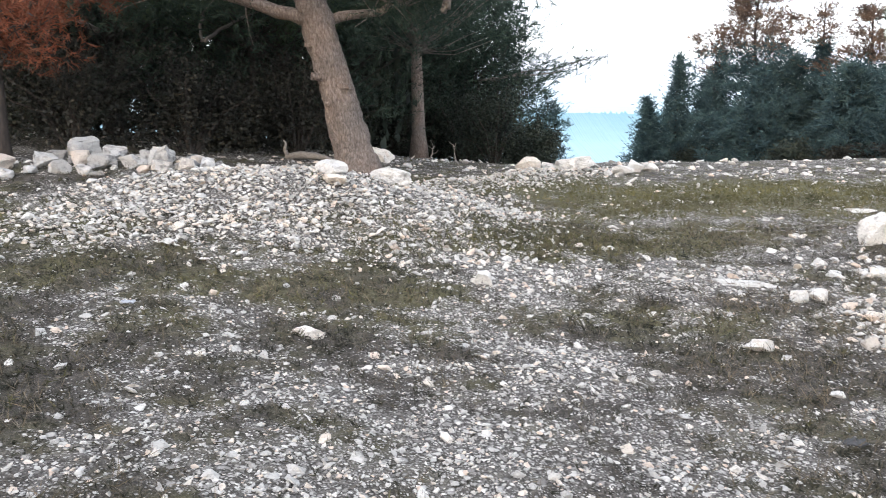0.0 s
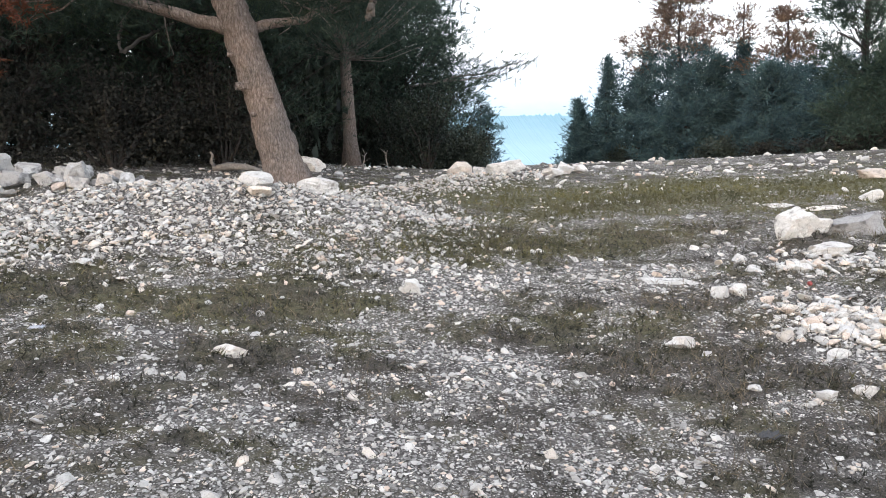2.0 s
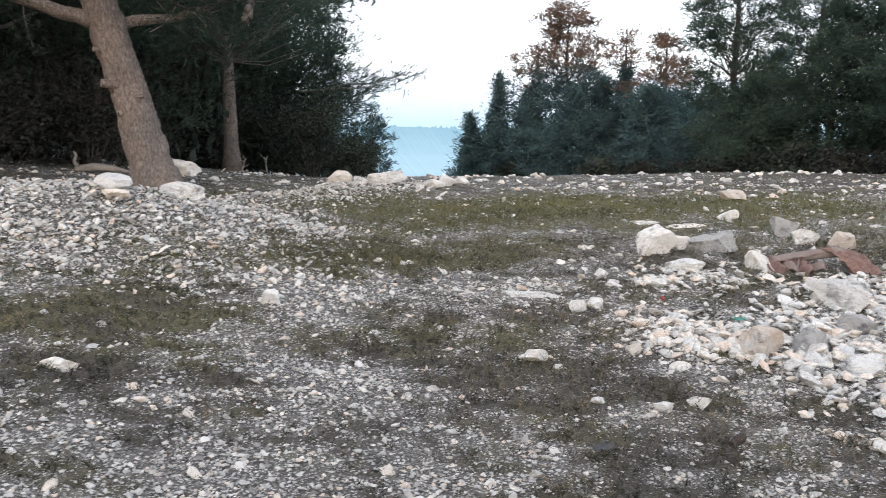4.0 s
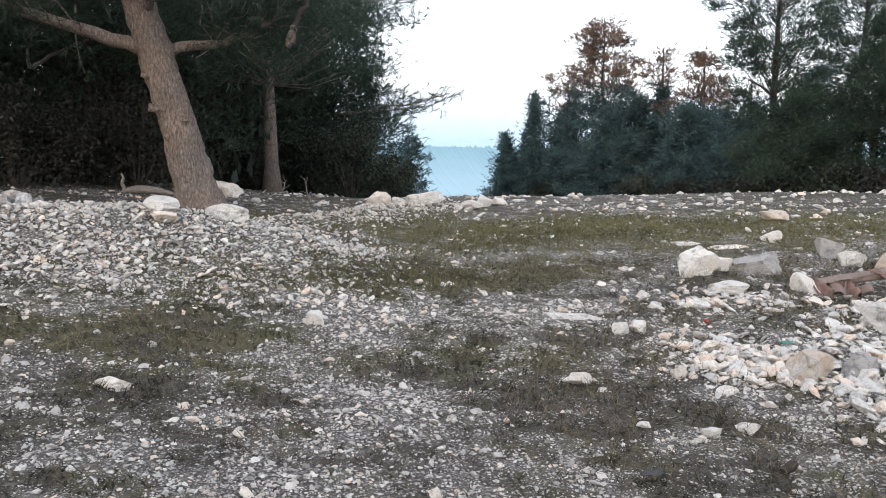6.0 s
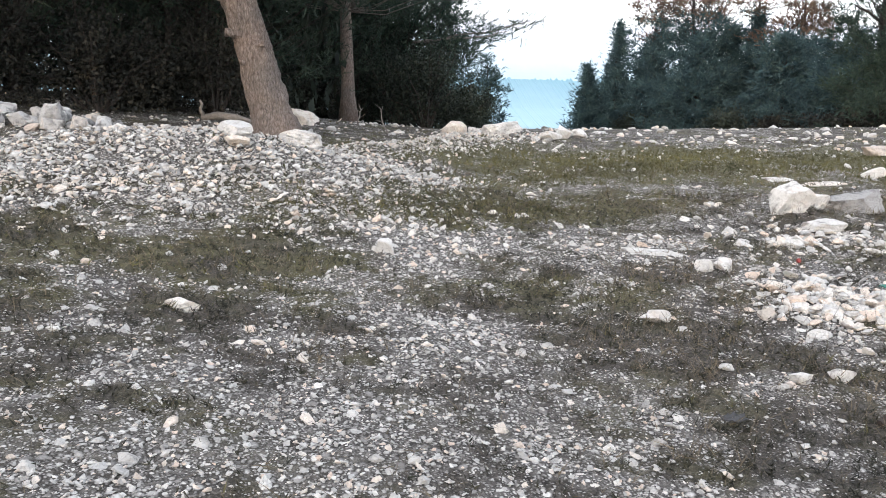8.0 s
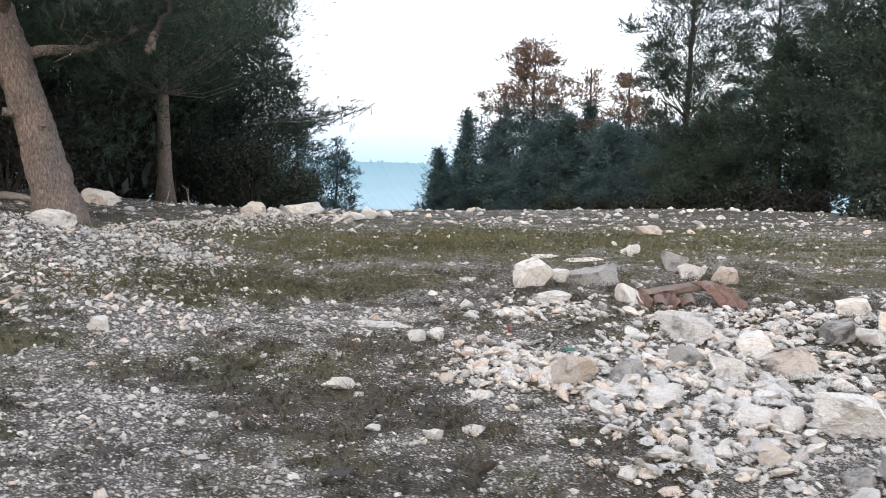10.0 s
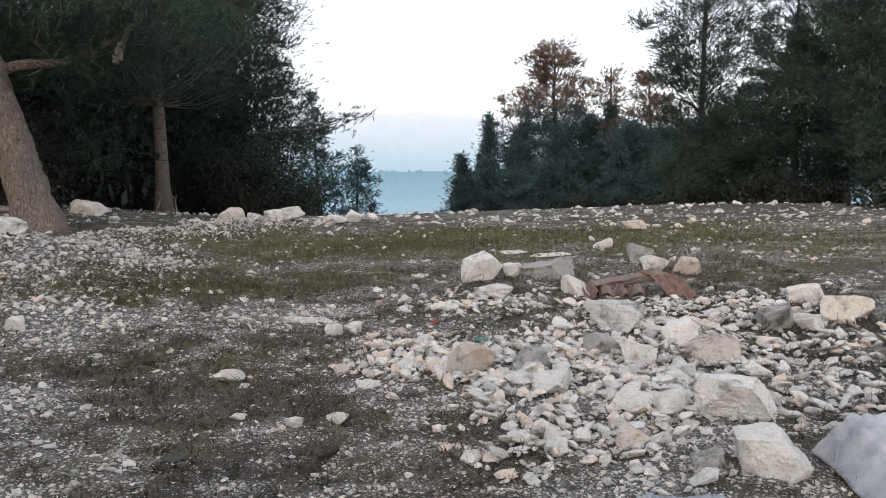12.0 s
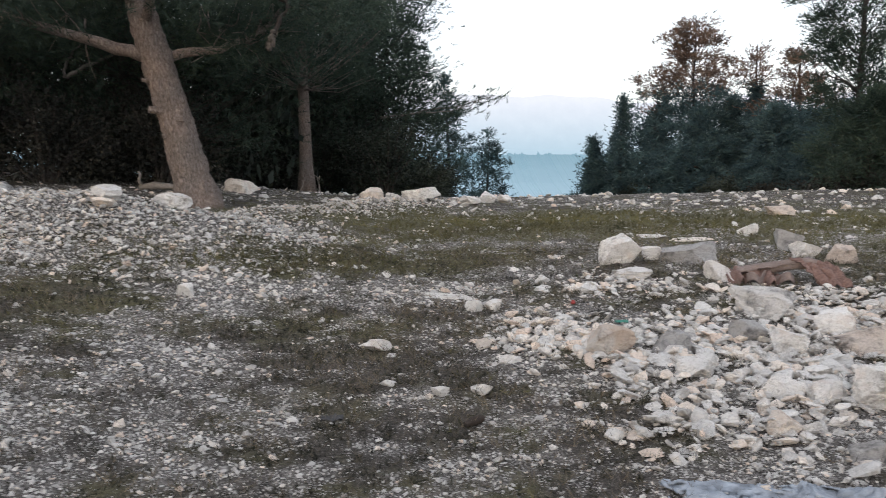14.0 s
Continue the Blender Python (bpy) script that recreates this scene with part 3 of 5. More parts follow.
def crowned_pine(name, at, seed, height, outline, puffs, label, needle=None, dry_above=None, dry=None, group="pines", bark=None, trunk_r=0.14, lean=(0.0, 0.0), tufts=26, count=8, blade=(0.24, 0.015), puff=0.42, core=1400, ragged=0.3, inner=(0.5, 0.055)):
    """A pine whose limbs end in cushions of needle tufts; outline gives (part of the height, reach) from low to high."""
    rng = np.random.default_rng(seed)
    needle, bark = needle or M_NEEDLE, bark or M_BARK_SHADED
    x, y = at
    base = put(name, None, (x, y, float(ground_z(x, y)) - 0.08))
    tagged(base, label, "pine tree", group)
    h = np.linspace(0, height * 0.97, 14)
    bend = np.cumsum(rng.normal(0, 0.045, (14, 2)), 0) * (h / height)[:, None]
    path = np.stack([lean[0] * h / height + bend[:, 0], lean[1] * h / height + bend[:, 1], h], 1)
    wood = [tube(path, trunk_r * (1 - 0.9 * h / height) ** 0.9 * (1 + 0.5 * np.exp(-h / 0.25)), 9, 0.05, rng)]
    of, orad = np.array([o[0] for o in outline]), np.array([o[1] for o in outline])
    grid = np.linspace(of[0], of[-1], 200)
    weight = np.cumsum(np.interp(grid, of, orad) + 0.15)
    fz = np.interp(rng.random(puffs) * weight[-1], weight, grid)
    lobe = rng.uniform(0, 6.28, 4)
    cs, ds = [], []
    for f in fz:
        a = rng.uniform(0, 2 * np.pi)
        wide = np.interp(f, of, orad) * (1 + ragged * (0.6 * math.sin(2 * a + lobe[0] + 7 * f) + 0.6 * math.sin(3 * a + lobe[1] - 11 * f)))
        r = wide * rng.uniform(0.2, 1) ** 0.5
        stem = np.array([np.interp(f * height, h, path[:, i]) for i in range(3)])
        tip = stem + (math.cos(a) * r, math.sin(a) * r, 0.0)
        root = np.array([np.interp(max(0.03, of[0] - 0.02, f - 0.10 - 0.25 * r / height) * height, h, path[:, i]) for i in range(3)])
        mid = 0.5 * (root + tip) + rng.normal(0, 0.08, 3) - (0, 0, 0.04 * r)
        if r > 0.25:
            wood.append(tube(np.array([root, 0.6 * root + 0.4 * mid, mid, tip]), [max(0.010, 0.10 * trunk_r), 0.011, 0.008, 0.004], 4))
        size = puff * rng.uniform(0.65, 1.25)
        m = int(tufts * rng.uniform(0.7, 1.3))
        off = rng.standard_normal((m, 3)) * np.array([0.60, 0.60, 0.34]) * size
        out = np.array([math.cos(a), math.sin(a), 0.25])
        cs.append(tip + off)
        ds.append(0.9 * off / size + 0.5 * out + (0, 0, 0.45) + 0.3 * rng.standard_normal((m, 3)))
    c, d = np.concatenate(cs), np.concatenate(ds)
    d /= np.linalg.norm(d, axis=1)[:, None]
    v, f_ = joined(wood)
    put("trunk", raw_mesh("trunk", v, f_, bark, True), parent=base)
    # shaded inner foliage
    fi = np.interp(rng.random(core) * weight[-1], weight, grid)
    ai, ri = rng.uniform(0, 6.28, core), np.interp(fi, of, orad) * 0.78 * rng.random(core) ** 0.5
    ci = np.stack([np.interp(fi * height, h, path[:, 0]) + ri * np.cos(ai), np.interp(fi * height, h, path[:, 1]) + ri * np.sin(ai), fi * height], 1)
    over = np.zeros(len(c), bool) if dry_above is None else c[:, 2] + rng.normal(0, 0.03 * height, len(c)) > dry_above * height
    if dry_above is not None:
        ci = ci[ci[:, 2] < dry_above * height]
    for n_, pick, m_ in (("crown", ~over, needle), ("dry_top", over, dry)):
        if pick.any():
            bv, bf = blades(rng, c[pick], d[pick], count, blade[0], blade[1], 0.45)
            if n_ == "crown" and len(ci):
                iv, jf = blades(rng, ci, rng.standard_normal((len(ci), 3)), 2, inner[0], inner[1], 0.6)
                bv, bf = np.concatenate([bv, iv]), np.concatenate([bf, jf + len(bv)])
            put(n_, raw_mesh(n_, bv, bf, m_), parent=base)
    return base


def shrub(name, at, seed, size, leaves, material, label, category="shrub", leaf=0.035, group="shrubs"):
    """An evergreen bush: stems and many small leaves in uneven lobes."""
    rng = np.random.default_rng(seed)
    x, y = at
    base = put(name, None, (x, y, float(ground_z(x, y)) - 0.05))
    tagged(base, label, category, group)
    stems, cs = [], []
    for k in range(16):
        a, r = rng.uniform(0, 2 * np.pi), rng.uniform(0.1, 1) ** 0.6
        tip = np.array([math.cos(a) * r * size[0], math.sin(a) * r * size[1], size[2] * (1.05 - 0.45 * r * r) * rng.uniform(0.65, 1.12)])
        path = np.array([[0.1 * tip[0], 0.1 * tip[1], 0.0], 0.45 * tip + (0, 0, 0.1 * size[2]), 0.8 * tip, tip])
        stems.append(tube(path, [0.028, 0.02, 0.012, 0.005], 4))
        m = leaves // 16
        t = rng.uniform(0.15, 1.0, m) ** 0.7
        spot = np.stack([np.interp(t, [0, 0.4, 0.8, 1], path[:, i]) for i in range(3)], 1)
        cs.append(spot + rng.standard_normal((m, 3)) * np.array(size) * 0.13)
    low, la, lr = leaves // 4, rng.uniform(0, 6.28, leaves // 4), rng.random(leaves // 4) ** 0.5
    cs.append(np.stack([0.95 * size[0] * lr * np.cos(la), 0.95 * size[1] * lr * np.sin(la), size[2] * 0.4 * rng.random(low)], 1))
    c = np.concatenate(cs)
    c = c[c[:, 2] > 0.03]
    way = rng.standard_normal((len(c), 3)) + np.array([0, 0, 0.5])
    way /= np.linalg.norm(way, axis=1)[:, None]
    side = np.cross(way, rng.standard_normal((len(c), 3)))
    side /= np.linalg.norm(side, axis=1)[:, None] + 1e-9
    ln = leaf * rng.uniform(0.6, 1.4, len(c))[:, None]
    v4 = np.stack([c - way * ln * 0.5, c + side * ln * 0.35, c + way * ln * 0.7, c - side * ln * 0.35], 1).reshape(-1, 3)
    sv, sf = joined(stems)
    put("stem", raw_mesh("stem", sv, sf, M_BARK_SHADED), parent=base)
    put("crown", raw_mesh("crown", v4, np.arange(len(v4)).reshape(-1, 4), material), parent=base)
    return base


# the leaning pine on the rubble bank
def leaning_pine():
    rng = np.random.default_rng(11)
    base = put("leaning_pine", None, (-1.07, 10.6, 0.70), None, (0, 0, 0), (1.31, 1.31, 1.31))
    tagged(base, "leaning pine with grey-brown furrowed bark and sawn stubs", "pine tree", "pines")
    pts = np.array([[0.02, 0, -0.15], [0.0, 0, 0.05], [-0.09, 0, 0.4], [-0.22, 0, 0.96], [-0.38, 0, 1.52], [-0.50, 0.02, 1.9], [-0.62, 0.08, 2.4], [-0.75, 0.2, 3.2], [-0.8, 0.4, 4.4], [-0.75, 0.5, 5.6]])
    t = np.linspace(0, len(pts) - 1, 60)
    path = np.stack([np.interp(t, range(len(pts)), pts[:, i]) for i in range(3)], 1)
    for _ in range(3):
        path[1:-1] = (path[:-2] + 2 * path[1:-1] + path[2:]) / 4
    rad = np.interp(path[:, 2], [-0.15, 0.05, 0.3, 0.9, 1.6, 2.0, 3.2, 5.6], [0.30, 0.245, 0.20, 0.172, 0.165, 0.15, 0.11, 0.03])
    path = np.stack([np.interp(np.linspace(0, 59, 170), range(60), path[:, i]) for i in range(3)], 1)
    v, f = tube(path, np.interp(np.linspace(0, 59, 170), range(60), rad), 44, 0.0, rng)
    for i in range(len(v)):  # furrowed bark plates
        c0 = path[i // 44]
        q = Vector(v[i])
        ridge = abs(noise.noise(Vector((q.x * 11, q.y * 11, q.z * 3.2)))) + 0.5 * abs(noise.noise(Vector((q.x * 26, q.y * 26, q.z * 8))))
        v[i] = c0 + (v[i] - c0) * (0.90 + 0.24 * min(ridge, 0.7) + 0.05 * noise.noise(q * 3.0))
    put("trunk", raw_mesh("trunk", v, f, M_BARK, True), parent=base)
    limbs = [([[-0.42, 0, 1.58], [-0.75, -0.1, 1.66], [-1.2, -0.2, 1.80], [-1.7, -0.3, 1.93], [-2.3, -0.3, 2.25], [-3.1, -0.3, 2.5]], 0.075, 0.02),
             ([[-0.40, 0, 1.55], [-0.1, 0.1, 1.66], [0.25, 0.25, 1.72], [0.6, 0.4, 1.9], [0.9, 0.5, 2.2]], 0.06, 0.015),
             ([[-0.5, 0.05, 1.9], [-0.2, -0.6, 2.3], [0.3, -1.2, 2.7], [1.0, -1.6, 3.0]], 0.06, 0.015),
             ([[-0.55, 0.05, 2.1], [-0.9, -0.7, 2.5], [-1.4, -1.3, 2.75], [-2.1, -1.7, 2.9]], 0.05, 0.012),
             ([[-0.65, 0.1, 2.6], [0.0, 0.5, 2.9], [0.9, 0.6, 3.0], [1.9, 0.4, 2.9], [2.6, 0.3, 2.7]], 0.05, 0.01),
             ([[-0.75, 0.2, 3.2], [-1.5, 0.4, 3.6], [-2.5, 0.2, 3.7], [-3.4, 0.0, 3.6]], 0.05, 0.01)]
    cs, ds, twigs = [], [], []
    for p, r0, r1 in limbs:
        p = np.array(p)
        t = np.linspace(0, len(p) - 1, 16)
        lp = np.stack([np.interp(t, range(len(p)), p[:, i]) for i in range(3)], 1) + rng.normal(0, 0.012, (16, 3))
        lv, lf = tube(lp, np.linspace(r0, r1, 16), 9, 0.06, rng)
        put("limb", raw_mesh("limb", lv, lf, M_BARK, True), parent=base)
        for q in range(5, 16):
            for s in range(3):
                w = (lp[q] - lp[q - 3]) + 0.35 * rng.standard_normal(3)
                w /= np.linalg.norm(w)
                tp, w = branch_path(rng, lp[q], w, rng.uniform(0.25, 0.7), 4, 0.05, 0.2)
                if tp[:, 2].min() < 1.75 and tp[:, 0].max() > -1.6:
                    tp[:, 2] += 0.2
                twigs.append(tube(tp, [0.011, 0.009, 0.007, 0.005, 0.003], 4))
                m = 26
                cs.append(tp[rng.integers(1, 5, m)] + 0.10 * rng.standard_normal((m, 3)))
                ds.append(w + 0.6 * rng.standard_normal((m, 3)) + np.array([0, 0, 0.2]))
    for k in range(800):  # the crown above
        a, r = rng.uniform(0, 6.28), rng.uniform(0.2, 2.7)
        top = 1.95 + (0.0 if math.sin(a) > 0 or r > 1.2 else 0.6) + rng.uniform(0, 1) ** 1.6 * 2.8 * (1 - r / 4)
        cs.append(np.array([[-0.6 + r * math.cos(a), 0.3 + r * math.sin(a), top]]) + 0.14 * rng.standard_normal((14, 3)))
        ds.append(rng.standard_normal((14, 3)) + np.array([0, 0, 0.6]))
    c, d = np.concatenate(cs), np.concatenate(ds)
    d /= np.linalg.norm(d, axis=1)[:, None]
    tv, tf = joined(twigs)
    put("twig", raw_mesh("twig", tv, tf, M_BARK), parent=base)["kind"] = "stuff"
    bv, bf = blades(rng, c, d, 8, 0.10, 0.0045, 0.5)
    put("crown", raw_mesh("crown", bv, bf, M_NEEDLE), parent=base)
    # sawn stubs on the trunk
    for sx, sy, sz, wx, wy, wz, r, ln in ((-0.33, -0.13, 1.02, -1, -0.35, 0.1, 0.040, 0.12), (-0.12, -0.15, 0.93, 1, -0.5, 0.05, 0.034, 0.06), (-0.42, -0.12, 1.32, -1, -0.2, 0.2, 0.022, 0.09), (-0.27, -0.14, 0.76, -1, -0.4, 0.0, 0.026, 0.05)):
        w = np.array([wx, wy, wz]) / np.linalg.norm([wx, wy, wz])
        st = np.array([sx, sy, sz])
        sv, sf = tube([st - w * 0.05, st + w * ln * 0.5, st + w * ln], [r * 1.25, r, r * 0.95], 9, 0.05, rng)
        put("stub", raw_mesh("stub", sv, sf, M_BARK), parent=base)
    return base


leaner = leaning_pine()

# second, straight pine and the dark grove behind it
crowned_pine("upright_pine", (-0.42, 16.0), 21, 7.5, [(0.31, 1.5), (0.42, 2.2), (0.7, 1.8), (1.0, 0.3)], 150, "upright pine with bare lower trunk before dark thicket", bark=M_BARK, trunk_r=0.150, blade=(0.13, 0.006), tufts=32, count=7, core=2200, inner=(0.2, 0.018))
GROVE = [(-2.8, 14.2, 8.0, 2.8, 31), (-5.6, 13.6, 8.5, 3.0, 32), (0.1, 20.0, 8.0, 2.1, 33), (-3.4, 18.5, 9.0, 3.0, 34), (-8.4, 15.0, 9.0, 3.0, 35), (-6.0, 19.0, 9.5, 3.2, 36), (-1.3, 18.8, 7.5, 2.4, 38)]
grove = []
for gx_, gy_, gh_, gs_, sd_ in GROVE:
    grove.append(crowned_pine("grove_pine", (gx_, gy_), sd_, gh_, [(0.10, 0.7 * gs_), (0.3, gs_), (0.6, 0.85 * gs_), (0.85, 0.55 * gs_), (1.0, 0.2)], 170, "dense dark green pine in the shaded grove", trunk_r=0.13, blade=(0.14, 0.006), tufts=32, count=7, core=2600, inner=(0.22, 0.018)))
for k, (gx_, gy_) in enumerate(((-10.5, 20.0), (-2.0, 24.5), (-12.0, 15.5))):
    copy_thing(grove[k], pose(gx_, gy_, float(ground_z(gx_, gy_)) - 0.08, 0, 0, 50 + 70 * k))
# a bough hangs before the dark grove, its light painted as brighter green
M_NEEDLE_LIT = leaf_material("pine needles painted lit green", [(0.050, 0.085, 0.058), (0.075, 0.115, 0.070), (0.110, 0.140, 0.080)])
crowned_pine("grove_pine", (-3.1, 13.3), 39, 5.6, [(0.34, 1.2), (0.42, 1.7), (0.6, 1.5), (0.85, 0.8), (1.0, 0.2)], 90, "young pine in the grove, light painted into its green boughs", M_NEEDLE_LIT, trunk_r=0.07, blade=(0.12, 0.004), tufts=32, count=8, core=600, puff=0.30, inner=(0.18, 0.014))
# low spreading pine whose branch reaches over the gap
edge = crowned_pine("edge_pine", (0.75, 20.4), 41, 9.0, [(0.04, 1.8), (0.15, 2.2), (0.32, 2.15), (0.42, 2.0), (0.52, 1.75), (0.7, 1.6), (0.85, 1.1), (1.0, 0.2)], 310, "bushy dark pine at the edge of the grove", trunk_r=0.14, blade=(0.13, 0.008), puff=0.40, tufts=36, count=7, core=5200, ragged=0.3, inner=(0.22, 0.02))
crowned_pine("far_young_pine", (3.1, 35.0), 43, 6.0, [(0.02, 1.5), (0.3, 1.5), (0.55, 1.0), (0.8, 0.5), (1.0, 0.1)], 60, "young pine beyond the crest of the track", M_NEEDLE_HAZE, trunk_r=0.08, blade=(0.15, 0.012), puff=0.32, tufts=36, core=900, inner=(0.3, 0.03))
crowned_pine("far_young_pine", (4.9, 36.5), 44, 3.6, [(0.02, 1.1), (0.4, 1.0), (0.8, 0.5), (1.0, 0.1)], 34, "young pine beyond the crest of the track", M_NEEDLE_HAZE, trunk_r=0.07, blade=(0.15, 0.012), puff=0.32, tufts=36, core=500, inner=(0.3, 0.03))



def bare_limb(parent, name, pts, r0, r1, material, seed, label="", tufts=0):
    """A limb of its own on a tree, in the tree's coordinates, with needles at its end if wanted."""
    rng = np.random.default_rng(seed)
    p = np.array(pts, float)
    t = np.linspace(0, len(p) - 1, 18)
    lp = np.stack([np.interp(t, range(len(p)), p[:, i]) for i in range(3)], 1) + rng.normal(0, 0.012, (18, 3))
    v, f = tube(lp, np.linspace(r0, r1, 18), 7, 0.06, rng)
    limb = put(name, raw_mesh(name, v, f, material, True), parent=parent, label=label)
    if tufts:
        spots = lp[rng.integers(9, 18, tufts)] + 0.15 * rng.standard_normal((tufts, 3))
        way = (lp[-1] - lp[9]) / np.linalg.norm(lp[-1] - lp[9]) + 0.5 * rng.standard_normal((tufts, 3)) + (0, 0, 0.3)
        bv, bf = blades(rng, spots, way, 12, 0.16, 0.008, 0.5)
        put("needles", raw_mesh("needles", bv, bf, M_NEEDLE), parent=limb)["kind"] = "stuff"
    return limb


# the branch of the edge pine that reaches over the gap, and its bare companion
bare_limb(edge, "reaching_branch", [[0.3, 0, 2.1], [1.4, -0.6, 2.35], [2.2, -0.7, 2.42], [3.1, -0.7, 2.7]], 0.035, 0.008, M_TWIG, 4, "thin grey branch with needle tufts", 70)
bare_limb(edge, "reaching_branch", [[0.2, -1.2, 2.1], [1.2, -1.6, 2.2], [2.0, -1.4, 2.25], [2.7, -1.2, 2.5]], 0.03, 0.006, M_TWIG, 5, "thin grey branch with needle tufts", 40)
# broken boughs with pale splintered ends in the grove
bare_limb(grove[0], "broken_bough", [[0.3, 0.0, 2.6], [-0.2, -0.8, 2.35], [-0.52, -1.6, 2.0], [-0.72, -2.1, 1.72]], 0.02, 0.03, M_TWIG, 6, "pale broken bough hanging down")
bare_limb(grove[0], "broken_bough", [[-0.9, -0.3, 2.7], [-0.95, -1.2, 2.3], [-0.86, -1.8, 1.95], [-0.74, -2.1, 1.72]], 0.015, 0.025, M_TWIG, 7, "pale broken bough hanging down")
bare_limb(leaner, "broken_bough", [[-0.55, 0.1, 2.3], [0.6, -0.2, 2.35], [1.05, -0.3, 2.05], [0.92, -0.40, 1.75]], 0.02, 0.026, M_BARK_SHADED, 8)
bare_limb(leaner, "splintered_end", [[0.93, -0.40, 1.78], [0.90, -0.41, 1.70], [0.88, -0.42, 1.62]], 0.028, 0.034, M_TWIG, 8, "pale splintered end of a snapped bough")
bare_limb(grove[1], "dead_branch", [[0.5, -1.5, 1.6], [-0.4, -2.8, 2.3], [0.2, -3.2, 2.6], [0.9, -3.5, 2.9]], 0.04, 0.012, M_TWIG, 12, "long bare grey branch")
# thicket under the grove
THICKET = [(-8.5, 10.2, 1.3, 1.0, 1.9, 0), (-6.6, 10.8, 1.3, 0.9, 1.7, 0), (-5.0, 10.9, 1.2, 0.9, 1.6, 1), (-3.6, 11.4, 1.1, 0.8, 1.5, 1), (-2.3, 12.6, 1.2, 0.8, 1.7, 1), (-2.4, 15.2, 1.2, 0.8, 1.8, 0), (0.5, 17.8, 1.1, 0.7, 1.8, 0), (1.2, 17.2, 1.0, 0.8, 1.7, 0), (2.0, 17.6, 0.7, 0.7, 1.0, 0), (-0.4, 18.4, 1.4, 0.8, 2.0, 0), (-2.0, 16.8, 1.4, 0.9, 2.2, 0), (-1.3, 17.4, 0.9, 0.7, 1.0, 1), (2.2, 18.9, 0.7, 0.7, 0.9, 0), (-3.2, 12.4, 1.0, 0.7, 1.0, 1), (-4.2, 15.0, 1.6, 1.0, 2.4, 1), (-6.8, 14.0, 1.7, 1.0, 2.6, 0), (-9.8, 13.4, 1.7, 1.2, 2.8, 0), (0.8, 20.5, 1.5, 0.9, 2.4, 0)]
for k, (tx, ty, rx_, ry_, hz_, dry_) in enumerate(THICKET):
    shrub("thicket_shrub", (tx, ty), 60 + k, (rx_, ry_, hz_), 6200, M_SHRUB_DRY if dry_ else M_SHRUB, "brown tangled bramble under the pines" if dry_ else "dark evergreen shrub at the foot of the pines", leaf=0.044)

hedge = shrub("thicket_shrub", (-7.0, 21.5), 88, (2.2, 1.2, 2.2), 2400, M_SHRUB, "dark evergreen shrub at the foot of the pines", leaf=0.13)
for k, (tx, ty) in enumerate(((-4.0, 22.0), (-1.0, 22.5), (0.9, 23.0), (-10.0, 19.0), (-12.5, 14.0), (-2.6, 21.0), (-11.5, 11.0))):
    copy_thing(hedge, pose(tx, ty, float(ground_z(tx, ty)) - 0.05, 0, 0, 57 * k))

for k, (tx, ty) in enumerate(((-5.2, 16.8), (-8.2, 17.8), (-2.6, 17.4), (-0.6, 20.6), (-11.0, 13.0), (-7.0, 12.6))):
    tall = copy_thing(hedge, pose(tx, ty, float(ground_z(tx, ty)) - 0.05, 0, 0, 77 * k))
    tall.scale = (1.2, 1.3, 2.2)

# right side: pines along the far edge of the clearing
FULL = ((0.02, 0.85), (0.2, 1.0), (0.5, 0.8), (0.8, 0.40), (1.0, 0.10))
HIGH = ((0.27, 0.75), (0.45, 0.75), (0.62, 1.0), (0.75, 1.0), (0.88, 0.7), (1.0, 0.15))
TOPPED = ((0.02, 0.9), (0.3, 1.0), (0.55, 0.95), (0.66, 1.0), (0.78, 0.62), (0.9, 0.48), (1.0, 0.15))
SPIRE = ((0.03, 1.0), (0.45, 0.8), (0.6, 0.5), (0.8, 0.55), (1.0, 0.2))
RAISED = ((0.13, 0.8), (0.3, 1.0), (0.6, 0.9), (0.85, 0.6), (1.0, 0.15))


def from_clearing(bearing, distance):
    """A spot on the land by bearing east of north and distance from the track's near end."""
    return 2.3 + distance * math.sin(radians(bearing)), -0.2 + distance * math.cos(radians(bearing))


GREEN_PINE = "dark bluish green pine edging the clearing, haze-tinted when far"
BROWN_PINE = "dark pine with rusty brown upper crown"
RIGHT = [
    # bearing, distance, height, reach, outline, puffs, share of the height where brown needles begin, seed
    (12.1, 44.0, 3.9, 1.0, FULL, 50, None, 51), (13.8, 43.5, 6.0, 1.1, FULL, 70, None, 52), (16.1, 43.0, 6.0, 1.4, FULL, 90, 0.82, 53),
    (18.7, 42.0, 9.6, 2.7, TOPPED, 320, 0.60, 54), (21.2, 41.0, 5.2, 2.0, FULL, 120, None, 55), (22.9, 40.0, 7.8, 0.8, SPIRE, 50, 0.72, 56), (19.0, 39.5, 4.6, 2.3, FULL, 120, None, 66),
    (25.5, 38.5, 7.0, 1.7, TOPPED, 180, 0.62, 57), (24.5, 35.5, 4.2, 2.1, FULL, 110, None, 58), (28.0, 33.0, 3.8, 2.3, FULL, 120, None, 59),
    (29.0, 28.0, 10.0, 2.2, HIGH, 260, 0.93, 60), (32.0, 31.0, 4.8, 2.5, FULL, 150, None, 61), (29.8, 25.5, 3.2, 2.0, FULL, 110, None, 67), (35.0, 26.0, 5.6, 1.9, FULL, 140, None, 62),
    (38.0, 25.0, 6.8, 1.5, RAISED, 120, None, 63), (40.6, 22.0, 9.5, 1.8, RAISED, 170, None, 64), (43.2, 19.5, 8.5, 2.3, FULL, 170, None, 65),
]
clearing = []
